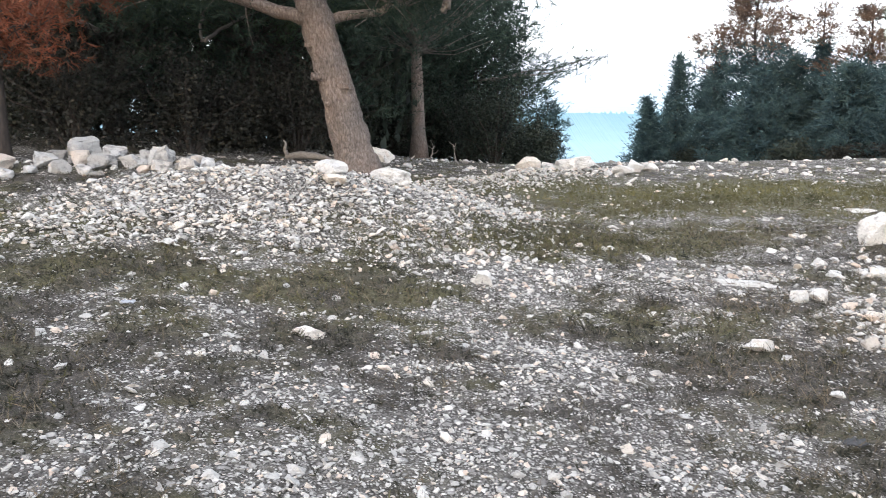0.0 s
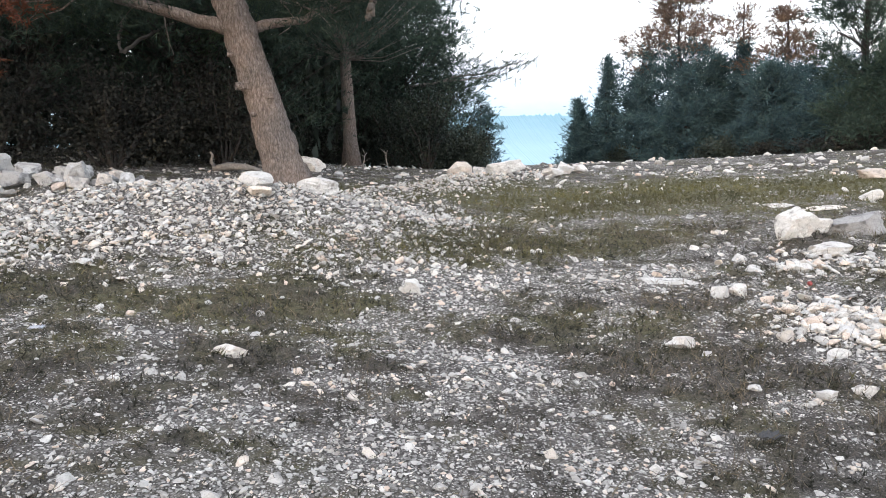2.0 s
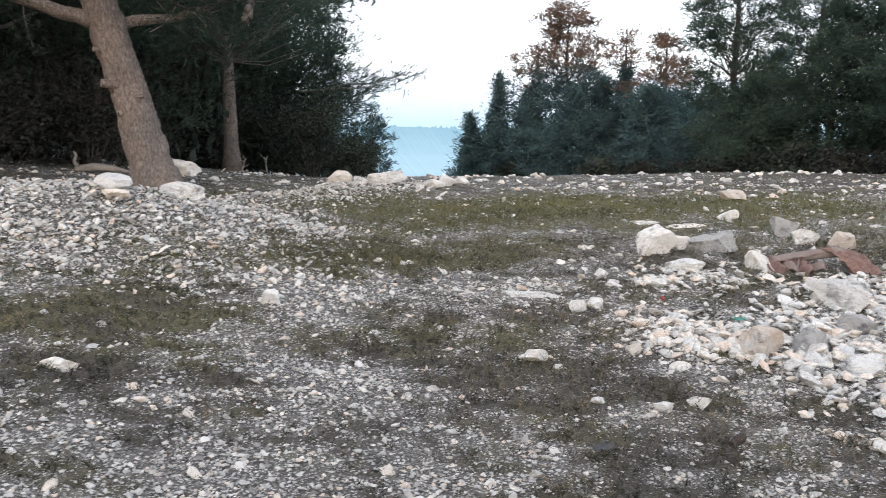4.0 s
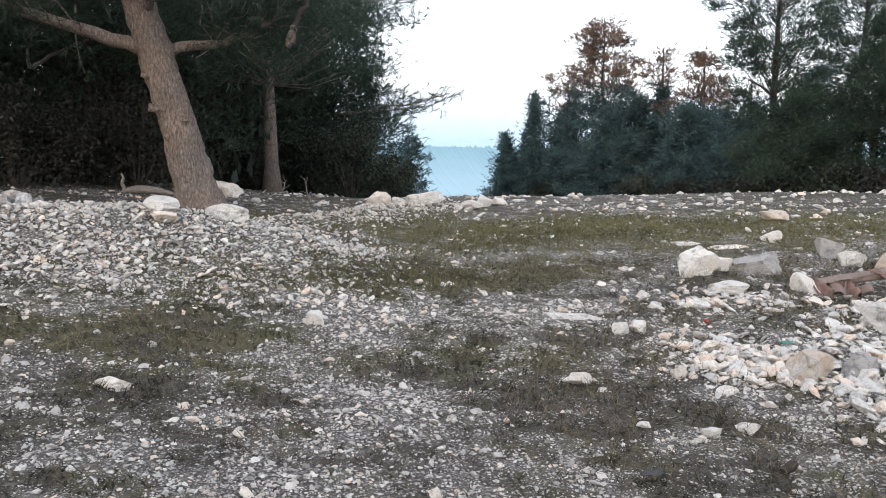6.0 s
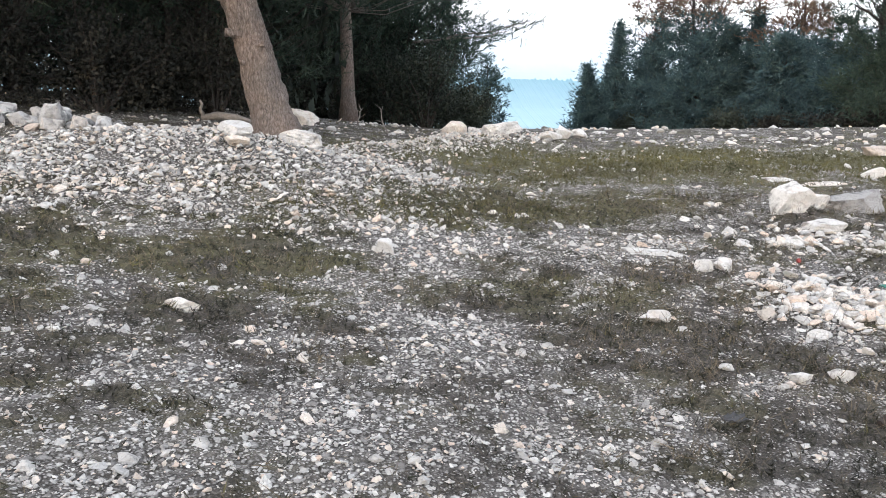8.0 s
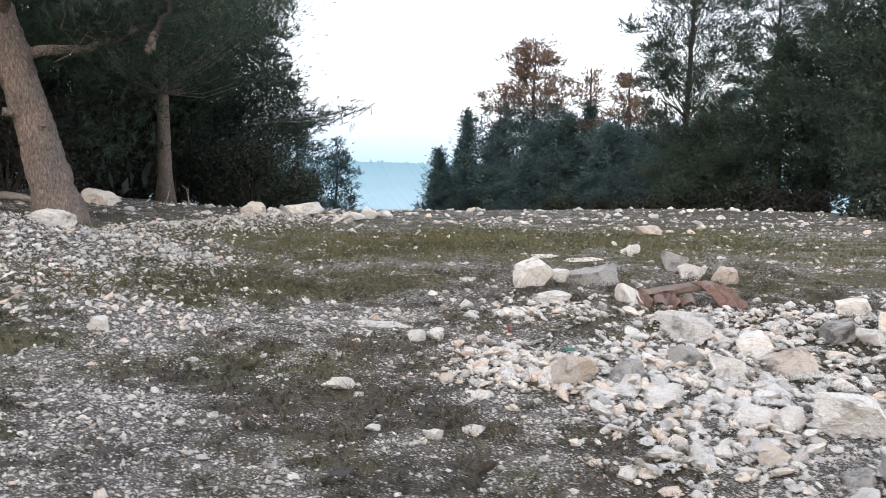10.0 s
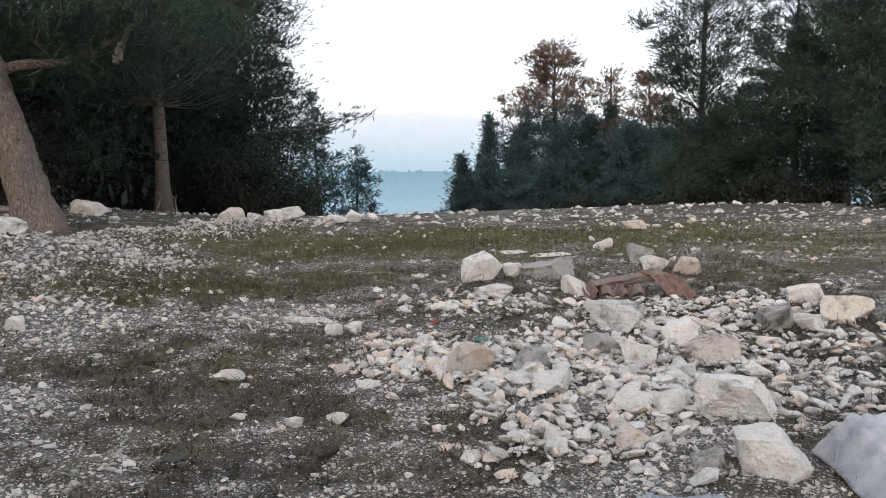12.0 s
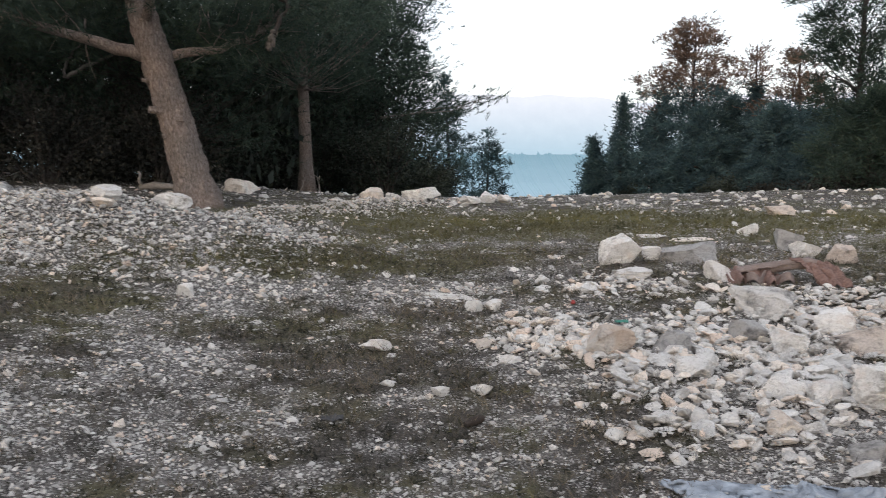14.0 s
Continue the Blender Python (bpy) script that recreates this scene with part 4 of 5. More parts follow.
for be_, di_, rh_, rs_, ol_, pf_, dry_, sd_ in RIGHT:
    near_ = di_ < 32
    clearing.append(crowned_pine("clearing_pine", from_clearing(be_, di_), sd_, rh_, [(f_, r_ * rs_) for f_, r_ in ol_], pf_, BROWN_PINE if dry_ and dry_ < 0.75 else GREEN_PINE, M_NEEDLE_HAZE if di_ > 30 else M_NEEDLE, dry_, M_NEEDLE_DRY, blade=(0.15, 0.013) if near_ else (0.17, 0.021), puff=0.36 if near_ else 0.42, tufts=42, count=5, inner=(0.2, 0.022) if near_ else (0.3, 0.035), core=(300 if ol_ is HIGH else 4200 if near_ else 2800), ragged=0.4))
for k, (be_, di_) in enumerate(((35.0, 33.0), (45.5, 22.0), (50.0, 19.0), (40.0, 30.0))):
    px_, py_ = from_clearing(be_, di_)
    copy_thing(clearing[(10, 16, 15, 14)[k]], pose(px_, py_, float(ground_z(px_, py_)) - 0.08, 0, 0, 40 + 75 * k))
# bare grey boughs that show against the dark crowns
bare_limb(clearing[8], "dead_branch", [[-0.2, -1.4, 1.6], [0.4, -2.3, 1.35], [1.2, -2.5, 1.4], [2.0, -2.4, 1.6]], 0.03, 0.01, M_TWIG, 31, "bare grey branch")
bare_limb(clearing[10], "dead_branch", [[0.0, 0.0, 3.4], [-0.8, -0.5, 3.7], [-1.5, -0.8, 3.9]], 0.05, 0.015, M_BARK_SHADED, 32)
brush = [shrub("edge_shrub", from_clearing(15.0, 42.0), 91, (1.3, 0.9, 0.9), 2600, M_SHRUB, "dark low shrub under the clearing's pines", leaf=0.09), shrub("edge_shrub", from_clearing(24.0, 33.0), 92, (1.3, 0.9, 0.75), 2600, M_SHRUB_DRY, "brown low brush under the clearing's pines", leaf=0.08)]
for k, (be_, di_) in enumerate(((18.5, 39.5), (21.5, 38.0), (20.6, 33.0), (27.0, 30.0), (30.5, 27.0), (29.0, 25.0), (33.0, 24.0), (35.6, 22.5), (42.0, 17.5), (23.0, 36.0), (32.0, 29.0))):
    px_, py_ = from_clearing(be_, di_)
    copy_thing(brush[k % 2], pose(px_, py_, float(ground_z(px_, py_)) - 0.05, 0, 0, 63 * k))

# the red-brown dead boughs beside the thicket
pine("dead_pine", (-5.1, 9.3), 71, 4.4, 1.9, 0.25, 22, "dying pine with rust red needles and bare grey twigs", needle=M_NEEDLE_RED, trunk_r=0.07, clump=20, blade=(0.11, 0.006))

# ---- rubble ----
rngS = np.random.default_rng(77)


def scatter(count, x0, x1, y0, y1, weight):
    """Random spots in a rectangle, kept by a weight between 0 and 1."""
    xs, ys = rngS.uniform(x0, x1, count), rngS.uniform(y0, y1, count)
    keep = rngS.random(count) < weight(xs, ys)
    return xs[keep], ys[keep]


def sizes_for(count, small, big, power=3.0):
    return small + (big - small) * rngS.random(count) ** power


def rubble(name, label, count, x0, x1, y0, y1, weight, small, big, parts, rest, rest_small, rest_big, shapes=None):
    """A heap: its larger stones are pieces of their own, the chips lie in one mesh."""
    base = put(name, None, ((x0 + x1) / 2, (y0 + y1) / 2, 0))
    tagged(base, label, "rubble heap")
    ox, oy = (x0 + x1) / 2, (y0 + y1) / 2
    meshes = [raw_mesh("stone", v, f, M_STONE) for v, f in STONES]
    xs, ys = scatter(count, x0, x1, y0, y1, weight)
    xs, ys = xs[:parts], ys[:parts]
    for x, y, s in zip(xs, ys, sizes_for(len(xs), small, big, 1.8)):
        put("stone", meshes[rngS.integers(0, len(meshes))], (x - ox, y - oy, float(ground_z(x, y)) + 0.12 * s), base, (rngS.normal(0, 16), rngS.normal(0, 16), rngS.uniform(0, 360)), (s, s, s * rngS.uniform(0.65, 1.1)))
    xs, ys = scatter(rest, x0, x1, y0, y1, lambda x, y: weight(x, y) * np.clip(0.45 + 1.6 * (patchy(x, y, 2.2, 12) - 0.25), 0.1, 1))
    chips = put("chip_bed", stone_field("chip_bed", rngS, xs, ys, sizes_for(len(xs), rest_small, rest_big, 2.4), M_CHIPS, 0.2, rngS.random(len(xs)) ** 2 * 0.04 * weight(xs, ys), shapes or GRIT), (-ox, -oy, 0), base)
    chips["kind"] = "stuff"
    return base


def pile_weight(x, y):
    return np.clip(1.25 * bump(x, y, -1.35, 6.75, 1.75, 0.95) + 1.1 * bump(x, y, 1.2, 10.7, 2.0, 0.45, 52) + 0.9 * bump(x, y, 0.2, 8.4, 0.9, 0.8) + 0.5 * bump(x, y, -2.6, 5.9, 1.0, 0.6) - 0.1, 0, 1)


def heap_weight(x, y):
    return np.clip(1.3 * bump(x, y, 2.95, 4.7, 0.36, 0.40) + 1.1 * bump(x, y, 3.65, 4.3, 0.62, 0.62) + 1.1 * bump(x, y, 3.45, 3.15, 0.45, 0.5) + 0.9 * bump(x, y, 5.2, 4.9, 1.1, 0.8) + 0.8 * bump(x, y, 3.7, 6.2, 0.6, 0.4) + 0.8 * bump(x, y, 4.6, 3.6, 0.8, 0.7) + 0.5 * bump(x, y, 5.9, 5.8, 1.2, 0.5) - 0.1, 0, 1)


rubble("rubble_bank", "bank of pale broken limestone below the leaning pine", 1400, -4.2, 3.0, 4.8, 12.4, pile_weight, 0.05, 0.13, 300, 62000, 0.016, 0.075)
rubble("rubble_heap", "heap of pale limestone rubble beside the track", 1300, 2.4, 7.2, 2.2, 7.0, heap_weight, 0.07, 0.20, 300, 13000, 0.03, 0.12, STONES)


def strew(name, label, count, x0, x1, y0, y1, weight, small, big, power, shapes=None):
    xs, ys = scatter(count, x0, x1, y0, y1, weight)
    ob = put(name, stone_field(name, rngS, xs, ys, sizes_for(len(xs), small, big, power), M_CHIPS, 0.40, None, shapes))
    return tagged(ob, label, "gravel", kind="stuff")


strew("near_gravel", "pale limestone chips strewn on dark earth", 9000, -3.5, 6.5, 1.2, 6.5, lambda x, y: np.clip(1.2 * cover(x, y)[0] - 0.2, 0.02, 1), 0.025, 0.085, 3.2)
strew("grit", "fine pale gravel between the stones", 120000, -3.0, 6.0, 1.3, 6.3, lambda x, y: np.clip(1.5 * cover(x, y)[0] - 0.42, 0.015, 1) * np.clip(1.25 - 0.13 * y, 0.3, 1), 0.009, 0.038, 2.2, GRIT)
strew("track_gravel", "scattered stones on the grassy track", 13000, -5.0, 13.0, 6.0, 13.0, lambda x, y: np.clip(0.9 * cover(x, y)[0] - 0.1 + 0.8 * (patchy(x, y, 1.5, 9) - 0.5), 0.02, 1), 0.02, 0.12, 3.6)
strew("bank_stones", "pale stones along the far bank under the pines", 4600, -6.0, 18.0, 10.5, 24.0, lambda x, y: np.clip(0.15 + 0.8 * bump(x, y, 9.5, 13.0, 5.0, 2.0, -12) + 0.5 * bump(x, y, 0.5, 13.5, 3.0, 2.0), 0, 1), 0.04, 0.22, 3.2)


# ---- grass ----
def grass(name, label, count, x0, x1, y0, y1, weight, material, length, width, per, spread=0.6):
    xs, ys = scatter(count, x0, x1, y0, y1, weight)
    c = np.stack([xs, ys, ground_z(xs, ys) + 0.22 * length], 1) + np.stack([rngS.normal(0, 0.02, len(xs)), rngS.normal(0, 0.02, len(xs)), 0 * xs], 1)
    d = np.tile([0.0, 0.0, 1.0], (len(xs), 1)) + 0.25 * rngS.standard_normal((len(xs), 3))
    v, f = blades(rngS, c, d, per, length, width, spread)
    return tagged(put(name, raw_mesh(name, v, f, material)), label, "grass", kind="stuff")


def turf(x, y):
    """Where low plants have closed over the stones."""
    r, g = cover(x, y)
    return np.clip(0.95 + 0.5 * g - 1.75 * r + 0.7 * (patchy(x, y, 5.0, 21) - 0.5), 0.0, 1)


M_MAT = leaf_material("low dark weeds", [(0.016, 0.018, 0.012), (0.036, 0.037, 0.026), (0.085, 0.078, 0.060)], 0.15)
M_MAT_GREY = leaf_material("dead grey grass", [(0.055, 0.046, 0.038), (0.115, 0.100, 0.084), (0.21, 0.185, 0.155)], 0.15)
grass("low_weeds", "low dark mat of weeds between stones", 105000, -4.5, 7.5, 1.3, 8.0, lambda x, y: np.clip(turf(x, y) ** 1.5, 0.01, 1) * np.clip(1.2 - 0.1 * y, 0.4, 1), M_MAT, 0.036, 0.0034, 6, 2.0)
grass("dead_grass", "matted dead grass between stones", 60000, -4.0, 7.5, 1.3, 8.0, lambda x, y: np.clip(0.9 * turf(x, y), 0.02, 1) * np.clip(1.2 - 0.1 * y, 0.4, 1), M_MAT_GREY, 0.060, 0.0016, 4, 2.6)
grass("thin_grass", "thin olive grass on stony ground", 26000, -5.0, 9.0, 1.4, 13.0, lambda x, y: np.clip(turf(x, y) * 0.35 + 1.2 * cover(x, y)[1] - 0.25, 0, 1), M_GRASS, 0.048, 0.0036, 8, 1.0)
grass("track_grass", "olive turf on the far stretch of track", 40000, -2.0, 15.0, 6.2, 14.0, lambda x, y: np.clip(1.5 * cover(x, y)[1] - 0.2 + 0.8 * (patchy(x, y, 1.6, 31) - 0.5), 0.02, 1), M_GRASS, 0.045, 0.006, 6, 1.1)
grass("dry_grass", "dry straw stalks among the stones", 30000, -2.5, 8.0, 1.6, 9.5, lambda x, y: np.clip(0.38 * turf(x, y) + 0.6 * bump(x, y, 2.3, 4.9, 0.8, 0.9) + 0.6 * bump(x, y, 4.4, 7.3, 1.8, 0.7) + 0.35 * bump(x, y, 2.4, 2.9, 1.0, 0.8), 0.02, 1), M_STRAW, 0.085, 0.0017, 5, 0.9)

# ---- single rocks ----
ROCKS = [
    # x, y, width, depth, height, material, seed, label
    (4.85, 8.95, 0.36, 0.22, 0.06, M_STONE, 261, "thin pale slab flush with the grass"),
    (5.20, 8.65, 0.52, 0.24, 0.07, M_STONE, 262, "thin pale slab flush with the grass"),
    (3.97, 7.04, 0.42, 0.34, 0.40, M_STONE, 201, "pale blocky limestone boulder on the track edge"),
    (4.71, 7.30, 0.66, 0.40, 0.28, M_OUTCROP, 202, "dark grey weathered limestone slab beside the boulder"),
    (4.35, 7.26, 0.22, 0.20, 0.20, M_STONE, 203, "small pale rock wedged beside the boulder"),
    (4.74, 6.49, 0.27, 0.24, 0.26, M_STONE, 204, "buff rounded limestone at the cloth's end"),
    (6.02, 7.92, 0.30, 0.26, 0.34, M_OUTCROP, 205, "grey lichened limestone in the grass"),
    (6.01, 7.52, 0.32, 0.26, 0.24, M_STONE, 206, "pale cracked limestone in the grass"),
    (6.24, 7.26, 0.30, 0.25, 0.26, M_OUTCROP, 207, "grey pitted limestone behind the cloth"),
    (6.05, 9.07, 0.24, 0.20, 0.20, M_STONE, 208, "clean white stone lying on the grass"),
    (3.94, 6.44, 0.34, 0.26, 0.14, M_STONE, 209, "flat crumbling limestone outcrop in rubble"),
    (4.61, 5.30, 0.46, 0.40, 0.31, M_OUTCROP, 210, "flat grey bedrock knob among rubble"),
    (4.94, 4.91, 0.30, 0.26, 0.24, M_STONE, 211, "pointed pale limestone among rubble"),
    (4.38, 4.40, 0.22, 0.20, 0.22, M_STONE, 212, "bright white broken limestone block"),
    (4.23, 4.66, 0.24, 0.20, 0.20, M_OUTCROP, 213, "grey buff limestone among rubble"),
    (3.65, 4.41, 0.30, 0.22, 0.20, M_OUTCROP, 214, "smooth grey limestone in the heap"),
    (5.76, 5.02, 0.36, 0.30, 0.29, M_OUTCROP, 215, "grey limestone knob by bare earth"),
    (6.40, 5.11, 0.44, 0.32, 0.31, M_STONE, 216, "large pale limestone with buff underside"),
    (6.53, 5.77, 0.32, 0.26, 0.22, M_STONE, 217, "pale limestone at the heap's edge"),
    (6.04, 4.95, 0.24, 0.20, 0.16, M_STONE, 218, "small flat limestone at the heap's edge"),
    (3.24, 4.30, 0.32, 0.26, 0.26, M_ORANGE, 219, "rusty orange limestone block in the heap"),
    (4.40, 3.30, 0.44, 0.36, 0.27, M_STONE, 220, "large split limestone with rusty face"),
    (4.16, 2.63, 0.32, 0.29, 0.27, M_STONE, 221, "squarish white limestone block"),
    (3.94, 3.52, 0.22, 0.17, 0.16, M_STONE, 222, "wedge of pale limestone in the heap"),
    (4.11, 3.42, 0.16, 0.15, 0.16, M_STONE, 223, "pinkish broken limestone in the heap"),
    (3.62, 3.85, 0.24, 0.18, 0.17, M_STONE, 224, "speckled limestone lump in the heap"),
    (3.72, 3.03, 0.15, 0.14, 0.14, M_ORANGE, 225, "buff limestone lump in the heap"),
    (3.93, 2.74, 0.14, 0.12, 0.12, M_OUTCROP, 226, "grey pitted stone by the plastic sheet"),
    (4.99, 4.60, 0.52, 0.40, 0.22, M_OUTCROP, 227, "low grey bedrock ledge in the heap"),
    (0.31, 5.51, 0.13, 0.11, 0.13, M_STONE, 228, "bright white stone on the track"),
    (1.82, 4.42, 0.21, 0.12, 0.10, M_STONE, 229, "flat white slab of limestone on the track"),
    (2.48, 4.48, 0.09, 0.08, 0.10, M_ORANGE, 230, "small orange stone by the heap"),
    (2.48, 5.37, 0.13, 0.11, 0.12, M_STONE, 231, "pale stone at the heap's tip"),
    (2.62, 5.38, 0.14, 0.11, 0.11, M_STONE, 232, "pale stone at the heap's tip"),
    (2.62, 4.17, 0.14, 0.10, 0.07, M_STONE, 233, "flat white stone before the heap"),
    (2.20, 3.58, 0.10, 0.08, 0.08, M_STONE, 234, "buff cube of stone on the track"),
    (2.42, 3.64, 0.12, 0.09, 0.08, M_STONE, 235, "white angular stone on the track"),
    (1.92, 3.75, 0.08, 0.07, 0.05, M_STONE, 236, "white chip of limestone on the track"),
    (2.30, 5.88, 0.46, 0.22, 0.06, M_STONE, 237, "flat bedrock rib flush with the track"),
    (-0.70, 4.22, 0.20, 0.12, 0.09, M_STONE, 238, "flat white stone on grassy ground"),
    (-0.45, 7.72, 0.42, 0.32, 0.24, M_STONE, 239, "large white speckled rock at the pine's foot"),
    (-0.98, 7.30, 0.30, 0.24, 0.20, M_STONE, 240, "white rock atop the rubble bank"),
    (-0.92, 7.05, 0.22, 0.2, 0.14, M_STONE, 241, "white block on the rubble bank"),
    (-1.0, 12.7, 0.58, 0.4, 0.34, M_STONE, 242, "big pale boulder behind the pine"),
    (1.28, 11.35, 0.36, 0.30, 0.32, M_ORANGE, 243, "orange-brown boulder on the bank"),
    (2.02, 11.75, 0.62, 0.45, 0.30, M_STONE, 244, "flat white capstone on reddish earth"),
    (1.60, 11.55, 0.24, 0.2, 0.18, M_STONE, 245, "grey-white rock on the bank"),
    (2.80, 12.0, 0.36, 0.3, 0.20, M_STONE, 246, "white wedge-shaped rock at the bank's end"),
    (3.14, 12.6, 0.30, 0.28, 0.28, M_STONE, 247, "white upright rock at the bank's end"),
    (3.42, 12.7, 0.28, 0.26, 0.20, M_STONE, 248, "pale rock at the bank's end"),
    (7.3, 10.9, 0.44, 0.34, 0.2, M_OUTCROP, 249, "grey boulder in the far grass"),
    (-2.80, 7.95, 0.24, 0.22, 0.30, M_OUTCROP, 250, "upright grey block in a stone pile"),
    (-3.32, 8.2, 0.24, 0.2, 0.22, M_OUTCROP, 251, "grey block in a stone pile"),
    (-3.35, 7.9, 0.34, 0.26, 0.2, M_OUTCROP, 252, "wide grey boulder in a stone pile"),
    (-3.02, 7.9, 0.24, 0.2, 0.18, M_OUTCROP, 253, "grey block in a stone pile"),
    (-2.45, 7.75, 0.28, 0.22, 0.15, M_OUTCROP, 254, "flat grey rock in a stone pile"),
    (-3.7, 8.3, 0.34, 0.3, 0.34, M_OUTCROP, 255, "tall grey block in a stone pile"),
    (-3.95, 8.0, 0.26, 0.24, 0.22, M_OUTCROP, 256, "grey block in a stone pile"),
    (-4.4, 7.9, 0.34, 0.28, 0.26, M_OUTCROP, 257, "grey boulder half sunk at a pile's edge"),
]
for x, y, w, d, h, m, sd, text in ROCKS:
    rock("rock", (x, y), (w, d, h * 0.86), sd, m, text, turn=(0, 0, (sd * 37) % 40 - 20), sink=0.5 if h < 0.1 and w > 0.3 else 0.2, sub=5 if max(w, d) > 0.34 else 4 if max(w, d) > 0.16 else 3, cuts=4 + sd % 4)
# smaller blocks of the grey stone pile
rngP = np.random.default_rng(31)
for k in range(26):
    px_, py_, s_ = rngP.uniform(-4.2, -2.2), rngP.uniform(7.5, 8.4), rngP.uniform(0.10, 0.20)
    rock("rock", (px_, py_), (s_ * 1.2, s_, s_ * rngP.uniform(0.7, 1.1)), 400 + k, M_OUTCROP, "grey angular block in a stone pile", turn=(0, 0, rngP.uniform(0, 90)), sub=3, group="stone pile")

# ---- litter and small things ----
M_CLOTH = plain_material("faded red-brown cloth", [(0.11, 0.068, 0.056), (0.18, 0.112, 0.094), (0.25, 0.17, 0.145)], 60, 0.95, 0.5, 0.004)
M_CLOTH_GREY = plain_material("grey-brown cloth lining", [(0.15, 0.12, 0.11), (0.26, 0.21, 0.19)], 60, 0.95, 0.5, 0.004)
M_SHEET = plain_material("dusty blue-grey plastic", [(0.14, 0.16, 0.185), (0.27, 0.31, 0.36), (0.42, 0.47, 0.53)], 14, 0.42, 0.5, 0.02)
M_TARP = plain_material("dirty pale grey tarpaulin", [(0.26, 0.275, 0.30), (0.40, 0.415, 0.445), (0.50, 0.51, 0.54)], 9, 0.7, 0.8, 0.03)
M_LOG = plain_material("weathered grey log", [(0.17, 0.15, 0.13), (0.36, 0.33, 0.30)], 30, 0.95, 0.8, 0.02)
M_CONE = plain_material("dark brown cone scales", [(0.014, 0.010, 0.008), (0.045, 0.033, 0.026)], 90, 0.8)
M_GREEN = plain_material("torn green plastic", [(0.03, 0.16, 0.12), (0.06, 0.26, 0.20)], 40, 0.4)
M_RED = plain_material("red plastic", [(0.26, 0.02, 0.02), (0.36, 0.05, 0.04)], 40, 0.4)
M_BLUE = plain_material("dull violet rag", [(0.09, 0.08, 0.15), (0.16, 0.15, 0.24)], 40, 0.9)


def sheet_mesh(name, nu, nv, shape, material, thick=0.006):
    """A cloth surface from shape(u, v) -> x, y, z, given thickness."""
    uu, vv = np.meshgrid(np.linspace(0, 1, nu), np.linspace(0, 1, nv), indexing="ij")
    p = np.stack(shape(uu, vv), -1)
    du, dv = np.gradient(p, axis=0), np.gradient(p, axis=1)
    nrm = np.cross(du, dv)
    nrm /= np.linalg.norm(nrm, axis=-1)[..., None] + 1e-9
    k = nu * nv
    verts = np.concatenate([p.reshape(-1, 3), (p - thick * nrm).reshape(-1, 3)])
    faces = []
    for i in range(nu - 1):
        for j in range(nv - 1):
            a = i * nv + j
            faces += [(a, a + nv, a + nv + 1, a + 1), (k + a, k + a + 1, k + a + nv + 1, k + a + nv)]
    rim = [i * nv for i in range(nu)] + [(nu - 1) * nv + j for j in range(1, nv)] + [i * nv + nv - 1 for i in range(nu - 2, -1, -1)] + [j for j in range(nv - 2, 0, -1)]
    for a, b in zip(rim, rim[1:] + rim[:1]):
        faces.append((a, k + a, k + b, b))
    return raw_mesh(name, verts, faces, material, True)


def folds(u, v, k, seed):
    return wavy(u * 3, v * 3, k, seed) + 0.5 * wavy(u * 3, v * 3, 2.3 * k, seed + 1)


def red_cloth():
    """A faded blanket slumped over stones."""
    base = put("cloth", None, (5.26, 6.45, float(ground_z(5.26, 6.45))))
    tagged(base, "faded red-brown blanket crumpled over stones", "blanket")
    rng = np.random.default_rng(3)
    path = np.array([[-0.36, 0.16, 0.07], [-0.22, 0.13, 0.11], [-0.05, 0.08, 0.14], [0.12, 0.03, 0.17], [0.24, -0.01, 0.19], [0.33, -0.05, 0.17]])
    v, f = tube(path, [0.030, 0.045, 0.050, 0.052, 0.055, 0.045], 12, 0.07, rng)
    put("roll", raw_mesh("roll", v, f, M_CLOTH_GREY, True), parent=base, label="grey-brown rolled edge")
    put("drape", sheet_mesh("drape", 34, 26, lambda u, v: (0.10 + 0.30 * u + 0.10 * v + 0.02 * folds(u, v, 3, 1), 0.04 - 0.10 * u - 0.30 * v, 0.215 - 0.04 * u - 0.215 * v ** 1.5 + 0.045 * np.abs(np.sin(u * 11 + v * 2)) * (0.4 + v) + 0.02 * folds(u, v, 4, 3)), M_CLOTH), parent=base)
    put("fold", sheet_mesh("fold", 60, 20, lambda u, v: (-0.50 + 0.50 * u, 0.14 - 0.26 * v - 0.07 * np.sin(u * 11), 0.13 - 0.12 * v + 0.05 * np.sin(u * 24 + v * 3) * (0.3 + v) + 0.02 * folds(u, v, 5, 6)), M_CLOTH), parent=base)
    put("hem", sheet_mesh("hem", 50, 8, lambda u, v: (-0.32 + 0.42 * u, -0.06 - 0.06 * np.sin(u * 9) + 0.03 * v, 0.03 + 0.07 * v + 0.025 * np.sin(u * 17)), M_CLOTH_GREY), parent=base)
    put("lining", sheet_mesh("lining", 40, 12, lambda u, v: (-0.36 + 0.62 * u, 0.16 - 0.10 * u - 0.10 * v, 0.10 + 0.10 * u + 0.03 * np.sin(np.pi * v) + 0.015 * folds(u, v, 6, 2)), M_CLOTH_GREY), parent=base, label="grey-brown lining")
    return base


red_cloth()

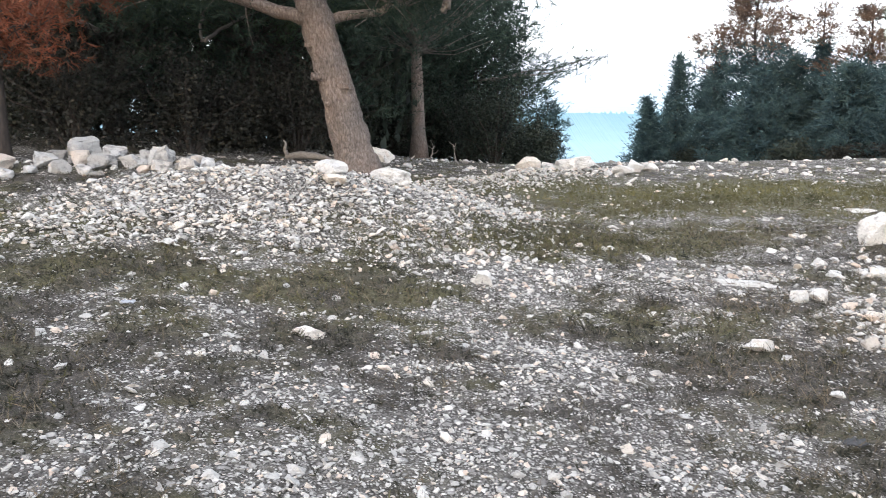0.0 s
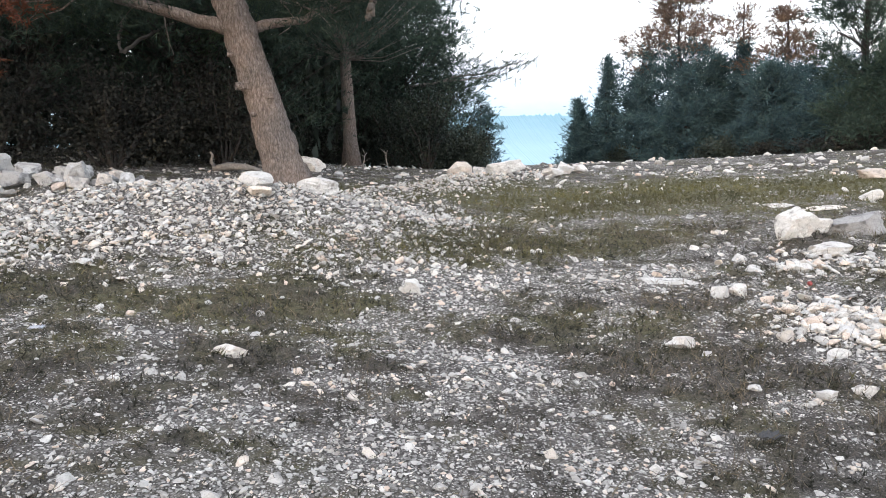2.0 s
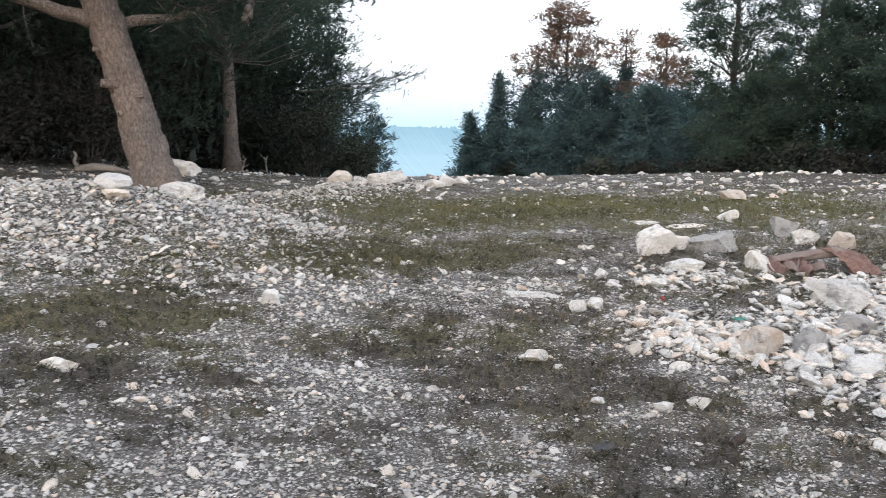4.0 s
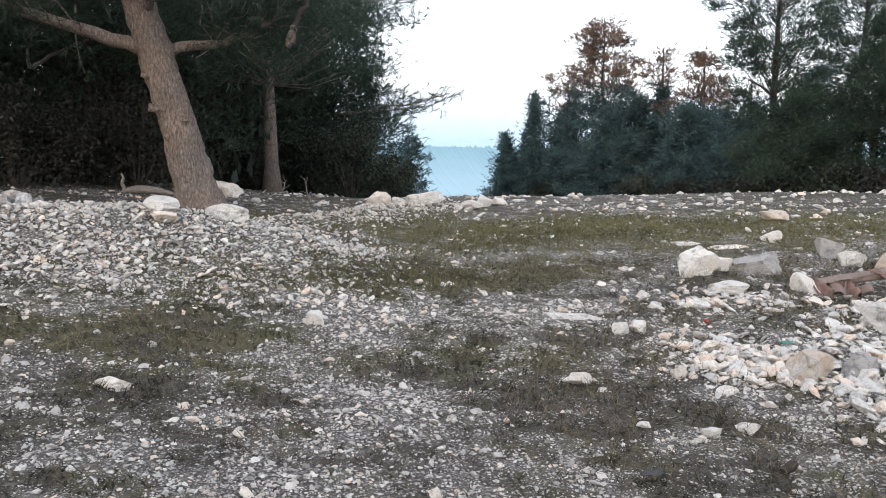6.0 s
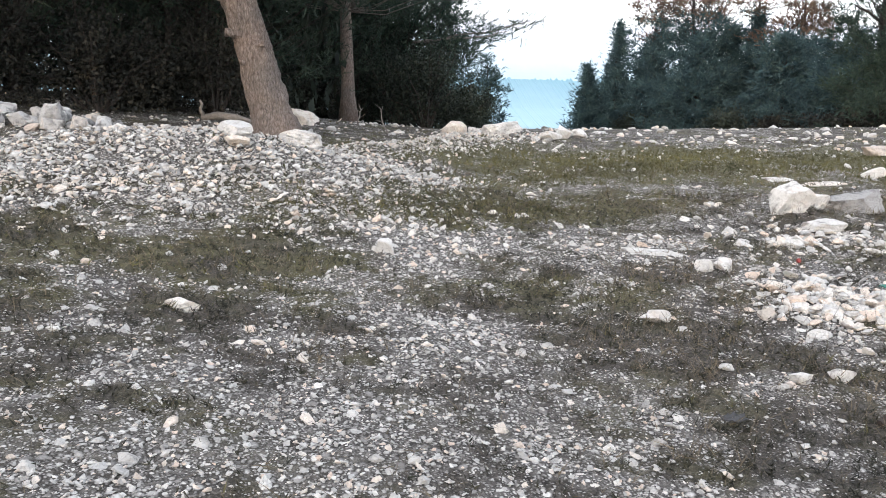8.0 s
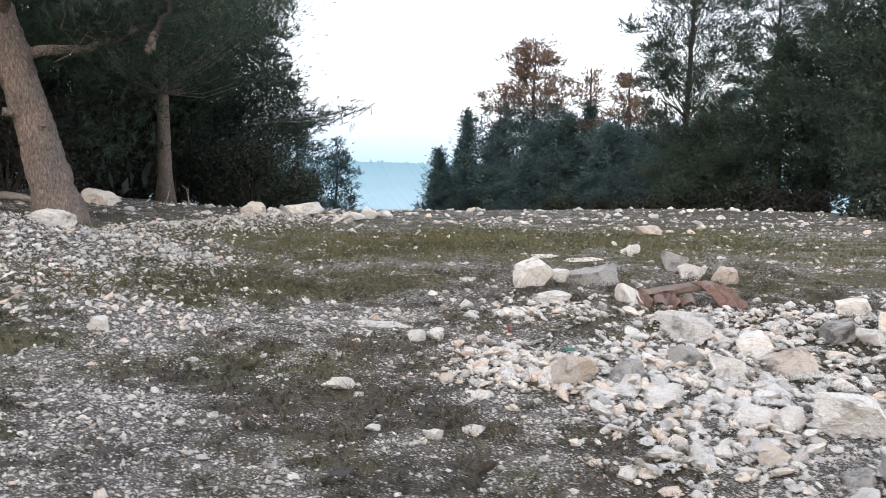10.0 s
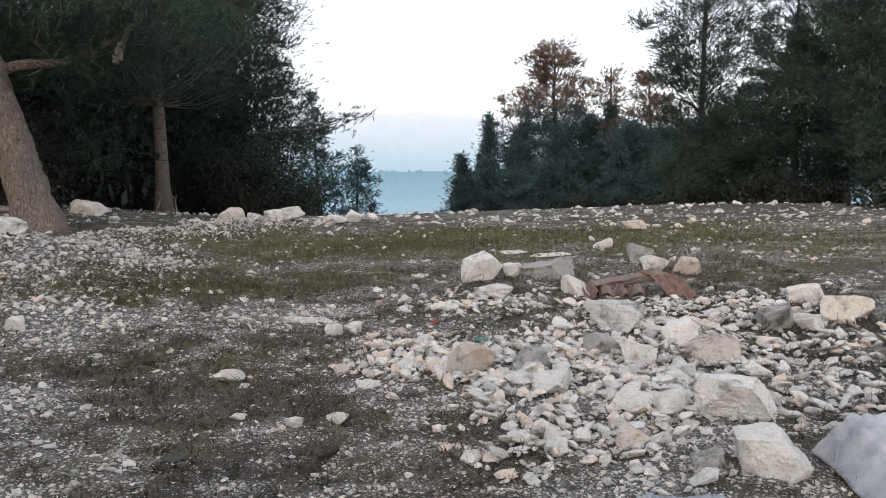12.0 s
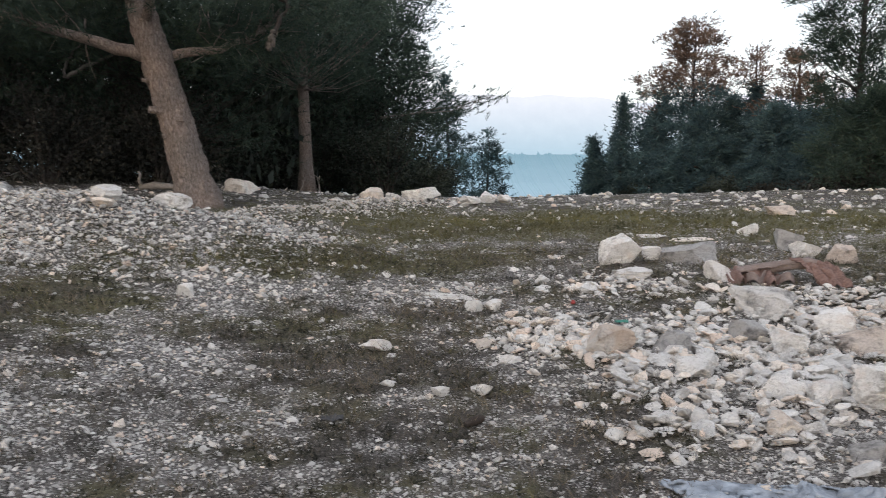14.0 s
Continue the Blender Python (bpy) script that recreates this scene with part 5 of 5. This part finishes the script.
def sheet_shape(u, v):
    x = 3.05 + 0.78 * u + 0.06 * folds(u, v, 2.2, 5)
    y = 2.58 - 0.16 * u - 0.24 * v * (0.6 + 0.4 * np.sin(2.6 * u + 0.5)) + 0.05 * folds(u, v, 2.6, 2)
    w = u + 0.25 * patchy(u * 4, v * 3, 1.0, 41)
    ridge = 0.11 * np.abs(patchy(w * 5, v * 2.2, 1.0, 42) - 0.5) + 0.03 * np.abs(patchy(w * 12 + v * 5, v * 5 - u * 4, 1.0, 43) - 0.5)
    peak = 0.07 * np.exp(-((u - 0.86) / 0.06) ** 2 - ((v - 0.5) / 0.25) ** 2) + 0.05 * np.exp(-((u - 0.62) / 0.05) ** 2 - ((v - 0.3) / 0.3) ** 2)
    return x, y, ground_z(x, y) + ridge * 1.2 + 0.7 * peak - 0.004


ps = put("plastic_sheet", sheet_mesh("plastic_sheet", 90, 40, sheet_shape, M_SHEET, 0.003))
tagged(ps, "crumpled dusty blue-grey plastic sheet on the ground", "plastic sheet")


def tarp_shape(u, v):
    x, y = 4.41 - 0.16 * v + 0.85 * u, 2.74 - 0.95 * v
    edge = np.minimum(np.minimum(u / 0.13, (1 - u) / 0.2), np.minimum(v / 0.10, (1 - v) / 0.42 + 0.1))
    top = np.clip(edge, 0, 1)
    crease = 0.16 * np.abs(patchy(u * 4 + v, v * 3, 1.0, 51) - 0.5) + 0.07 * np.abs(patchy(u * 9 - v * 3, v * 8, 1.0, 52) - 0.5) + 0.03 * np.abs(wavy(u * 3, v * 3, 1.5, 4.0)) + 0.012 * folds(u, v, 4.2, 8) - 0.03 * np.exp(-((u - 0.42 + 0.15 * v) / 0.02) ** 2)
    tilt = 0.06 * (u - 0.4) + 0.05 * (0.5 - v)
    return x + 0.015 * wavy(u, v, 9, 2), y + 0.02 * wavy(u, v, 8, 5), ground_z(x, y) + 0.012 + top * (0.12 + tilt + crease)


tagged(put("tarpaulin", sheet_mesh("tarpaulin", 90, 90, tarp_shape, M_TARP, 0.006)), "pale grey dirty tarpaulin draped over a rock", "tarpaulin")


def fallen_log():
    base = put("fallen_log", None, (-1.95, 11.6, float(ground_z(-1.95, 11.6)) + 0.06))
    tagged(base, "short weathered log with an upturned snag", "log")
    rng = np.random.default_rng(8)
    v, f = tube([[-0.32, 0, 0.02], [-0.1, 0.02, 0.05], [0.15, 0, 0.03], [0.36, -0.03, -0.02]], [0.04, 0.055, 0.052, 0.03], 10, 0.12, rng)
    put("log", raw_mesh("log", v, f, M_LOG, True), parent=base)
    v, f = tube([[-0.27, 0, 0.03], [-0.33, 0, 0.13], [-0.30, 0, 0.21], [-0.33, 0, 0.27]], [0.035, 0.028, 0.02, 0.014], 7, 0.08, rng)
    put("snag", raw_mesh("snag", v, f, M_LOG, True), parent=base)


fallen_log()


def pine_cone(x, y):
    base = put("pine_cone", None, (x, y, float(ground_z(x, y)) + 0.034), None, (8, 78, 30), (1.3, 1.3, 1.3))
    tagged(base, "open dark brown pine cone on the ground", "pine cone")
    v, f = tube([[0, 0, -0.035], [0, 0, 0], [0, 0, 0.035]], [0.012, 0.014, 0.006], 7)
    put("core", raw_mesh("core", v, f, M_CONE), parent=base)
    scale = raw_mesh("scale", np.array([[0, -0.004, 0], [0, 0.004, 0], [0.016, 0.008, 0.006], [0.016, -0.008, 0.006], [0.021, 0, 0.010], [0.012, 0, 0.001]]), [(0, 5, 3), (0, 1, 5), (1, 2, 5), (3, 5, 4), (5, 2, 4), (0, 3, 4, 2, 1)], M_CONE)
    for k in range(56):
        h = k / 56
        s = 1.25 * math.sin(math.pi * (0.14 + 0.76 * h)) ** 0.7
        put("scale", scale, (0, 0, -0.034 + 0.068 * h), base, (0, -12 - 30 * h, k * 137.5), (s, s, s))


pine_cone(2.35, 3.19)


def scrap(name, x, y, size, material, label, category, seed):
    z0 = float(ground_z(x, y))
    ob = put(name, sheet_mesh(name, 14, 10, lambda u, v: (x + size * (u - 0.5), y + size * 0.6 * (v - 0.5), z0 + 0.03 + 0.30 * size * (0.5 + 0.5 * folds(u, v, 3, seed))), material, 0.002))
    return tagged(ob, label, category)


scrap("plastic_scrap", 3.45, 4.86, 0.085, M_GREEN, "scrap of torn green plastic among rubble", "litter", 2)
scrap("rag", 4.86, 7.62, 0.20, M_BLUE, "dull violet rag behind the grey slab", "rag", 4)


M_PALE_PLASTIC = plain_material("pale blue-white plastic", [(0.42, 0.45, 0.52), (0.62, 0.65, 0.72)], 40, 0.4)
M_DARK_RAG = plain_material("dark grey wet rag", [(0.035, 0.036, 0.038), (0.075, 0.076, 0.08)], 40, 0.8)
scrap("plastic_scrap", -1.72, 4.36, 0.075, M_PALE_PLASTIC, "crumpled pale blue-white plastic scrap in the weeds", "litter", 6)
scrap("rag", 1.70, 3.18, 0.10, M_DARK_RAG, "dark grey rag trodden into the ground", "rag", 9)


def bottle_cap(x, y):
    bm = bmesh.new()
    bmesh.ops.create_cone(bm, cap_ends=True, segments=18, radius1=0.019, radius2=0.016, depth=0.016)
    bmesh.ops.bevel(bm, geom=list(bm.edges), offset=0.002, segments=1, affect="EDGES")
    me = bpy.data.meshes.new("bottle_cap")
    bm.to_mesh(me)
    bm.free()
    me.materials.append(M_RED)
    tagged(put("bottle_cap", me, (x, y, float(ground_z(x, y)) + 0.012), None, (50, 10, 0)), "red plastic bottle cap lying among chips", "bottle cap")


bottle_cap(3.25, 5.55)


def post():
    v, f = tube([[0, 0, -0.1], [0.01, 0, 0.4], [0, 0, 0.8], [0, 0, 0.86]], [0.06, 0.055, 0.05, 0.03], 8, 0.05, np.random.default_rng(2))
    ob = put("fence_post", raw_mesh("fence_post", v, f, M_LOG, True), (13.7, 40.0, float(ground_z(13.7, 40.0))))
    tagged(ob, "short grey wooden post at the clearing's far edge", "post")


post()

# thin dry twigs lying about and standing dead stems before the thicket
rngT = np.random.default_rng(19)
for sx, sy, hz in ((0.35, 13.0, 0.5), (-0.15, 13.6, 0.42)):
    p0 = np.array([0.0, 0.0, -0.03])
    pth, _ = branch_path(rngT, p0, np.array([-0.2, 0, 1.0]), hz, 7, 0.0, 0.25)
    pieces = [tube(pth, np.linspace(0.014, 0.005, 8), 5)]
    for q in (3, 5, 6):
        sp, _ = branch_path(rngT, pth[q], np.array([rngT.uniform(-1, 1), 0, 0.6]), 0.14, 4, 0, 0.2)
        pieces.append(tube(sp, np.linspace(0.006, 0.003, 5), 4))
    v, f = joined(pieces)
    tagged(put("dead_shrub", raw_mesh("dead_shrub", v, f, M_LOG), (sx, sy, float(ground_z(sx, sy)))), "bleached dead stem standing before the thicket", "dead plant")
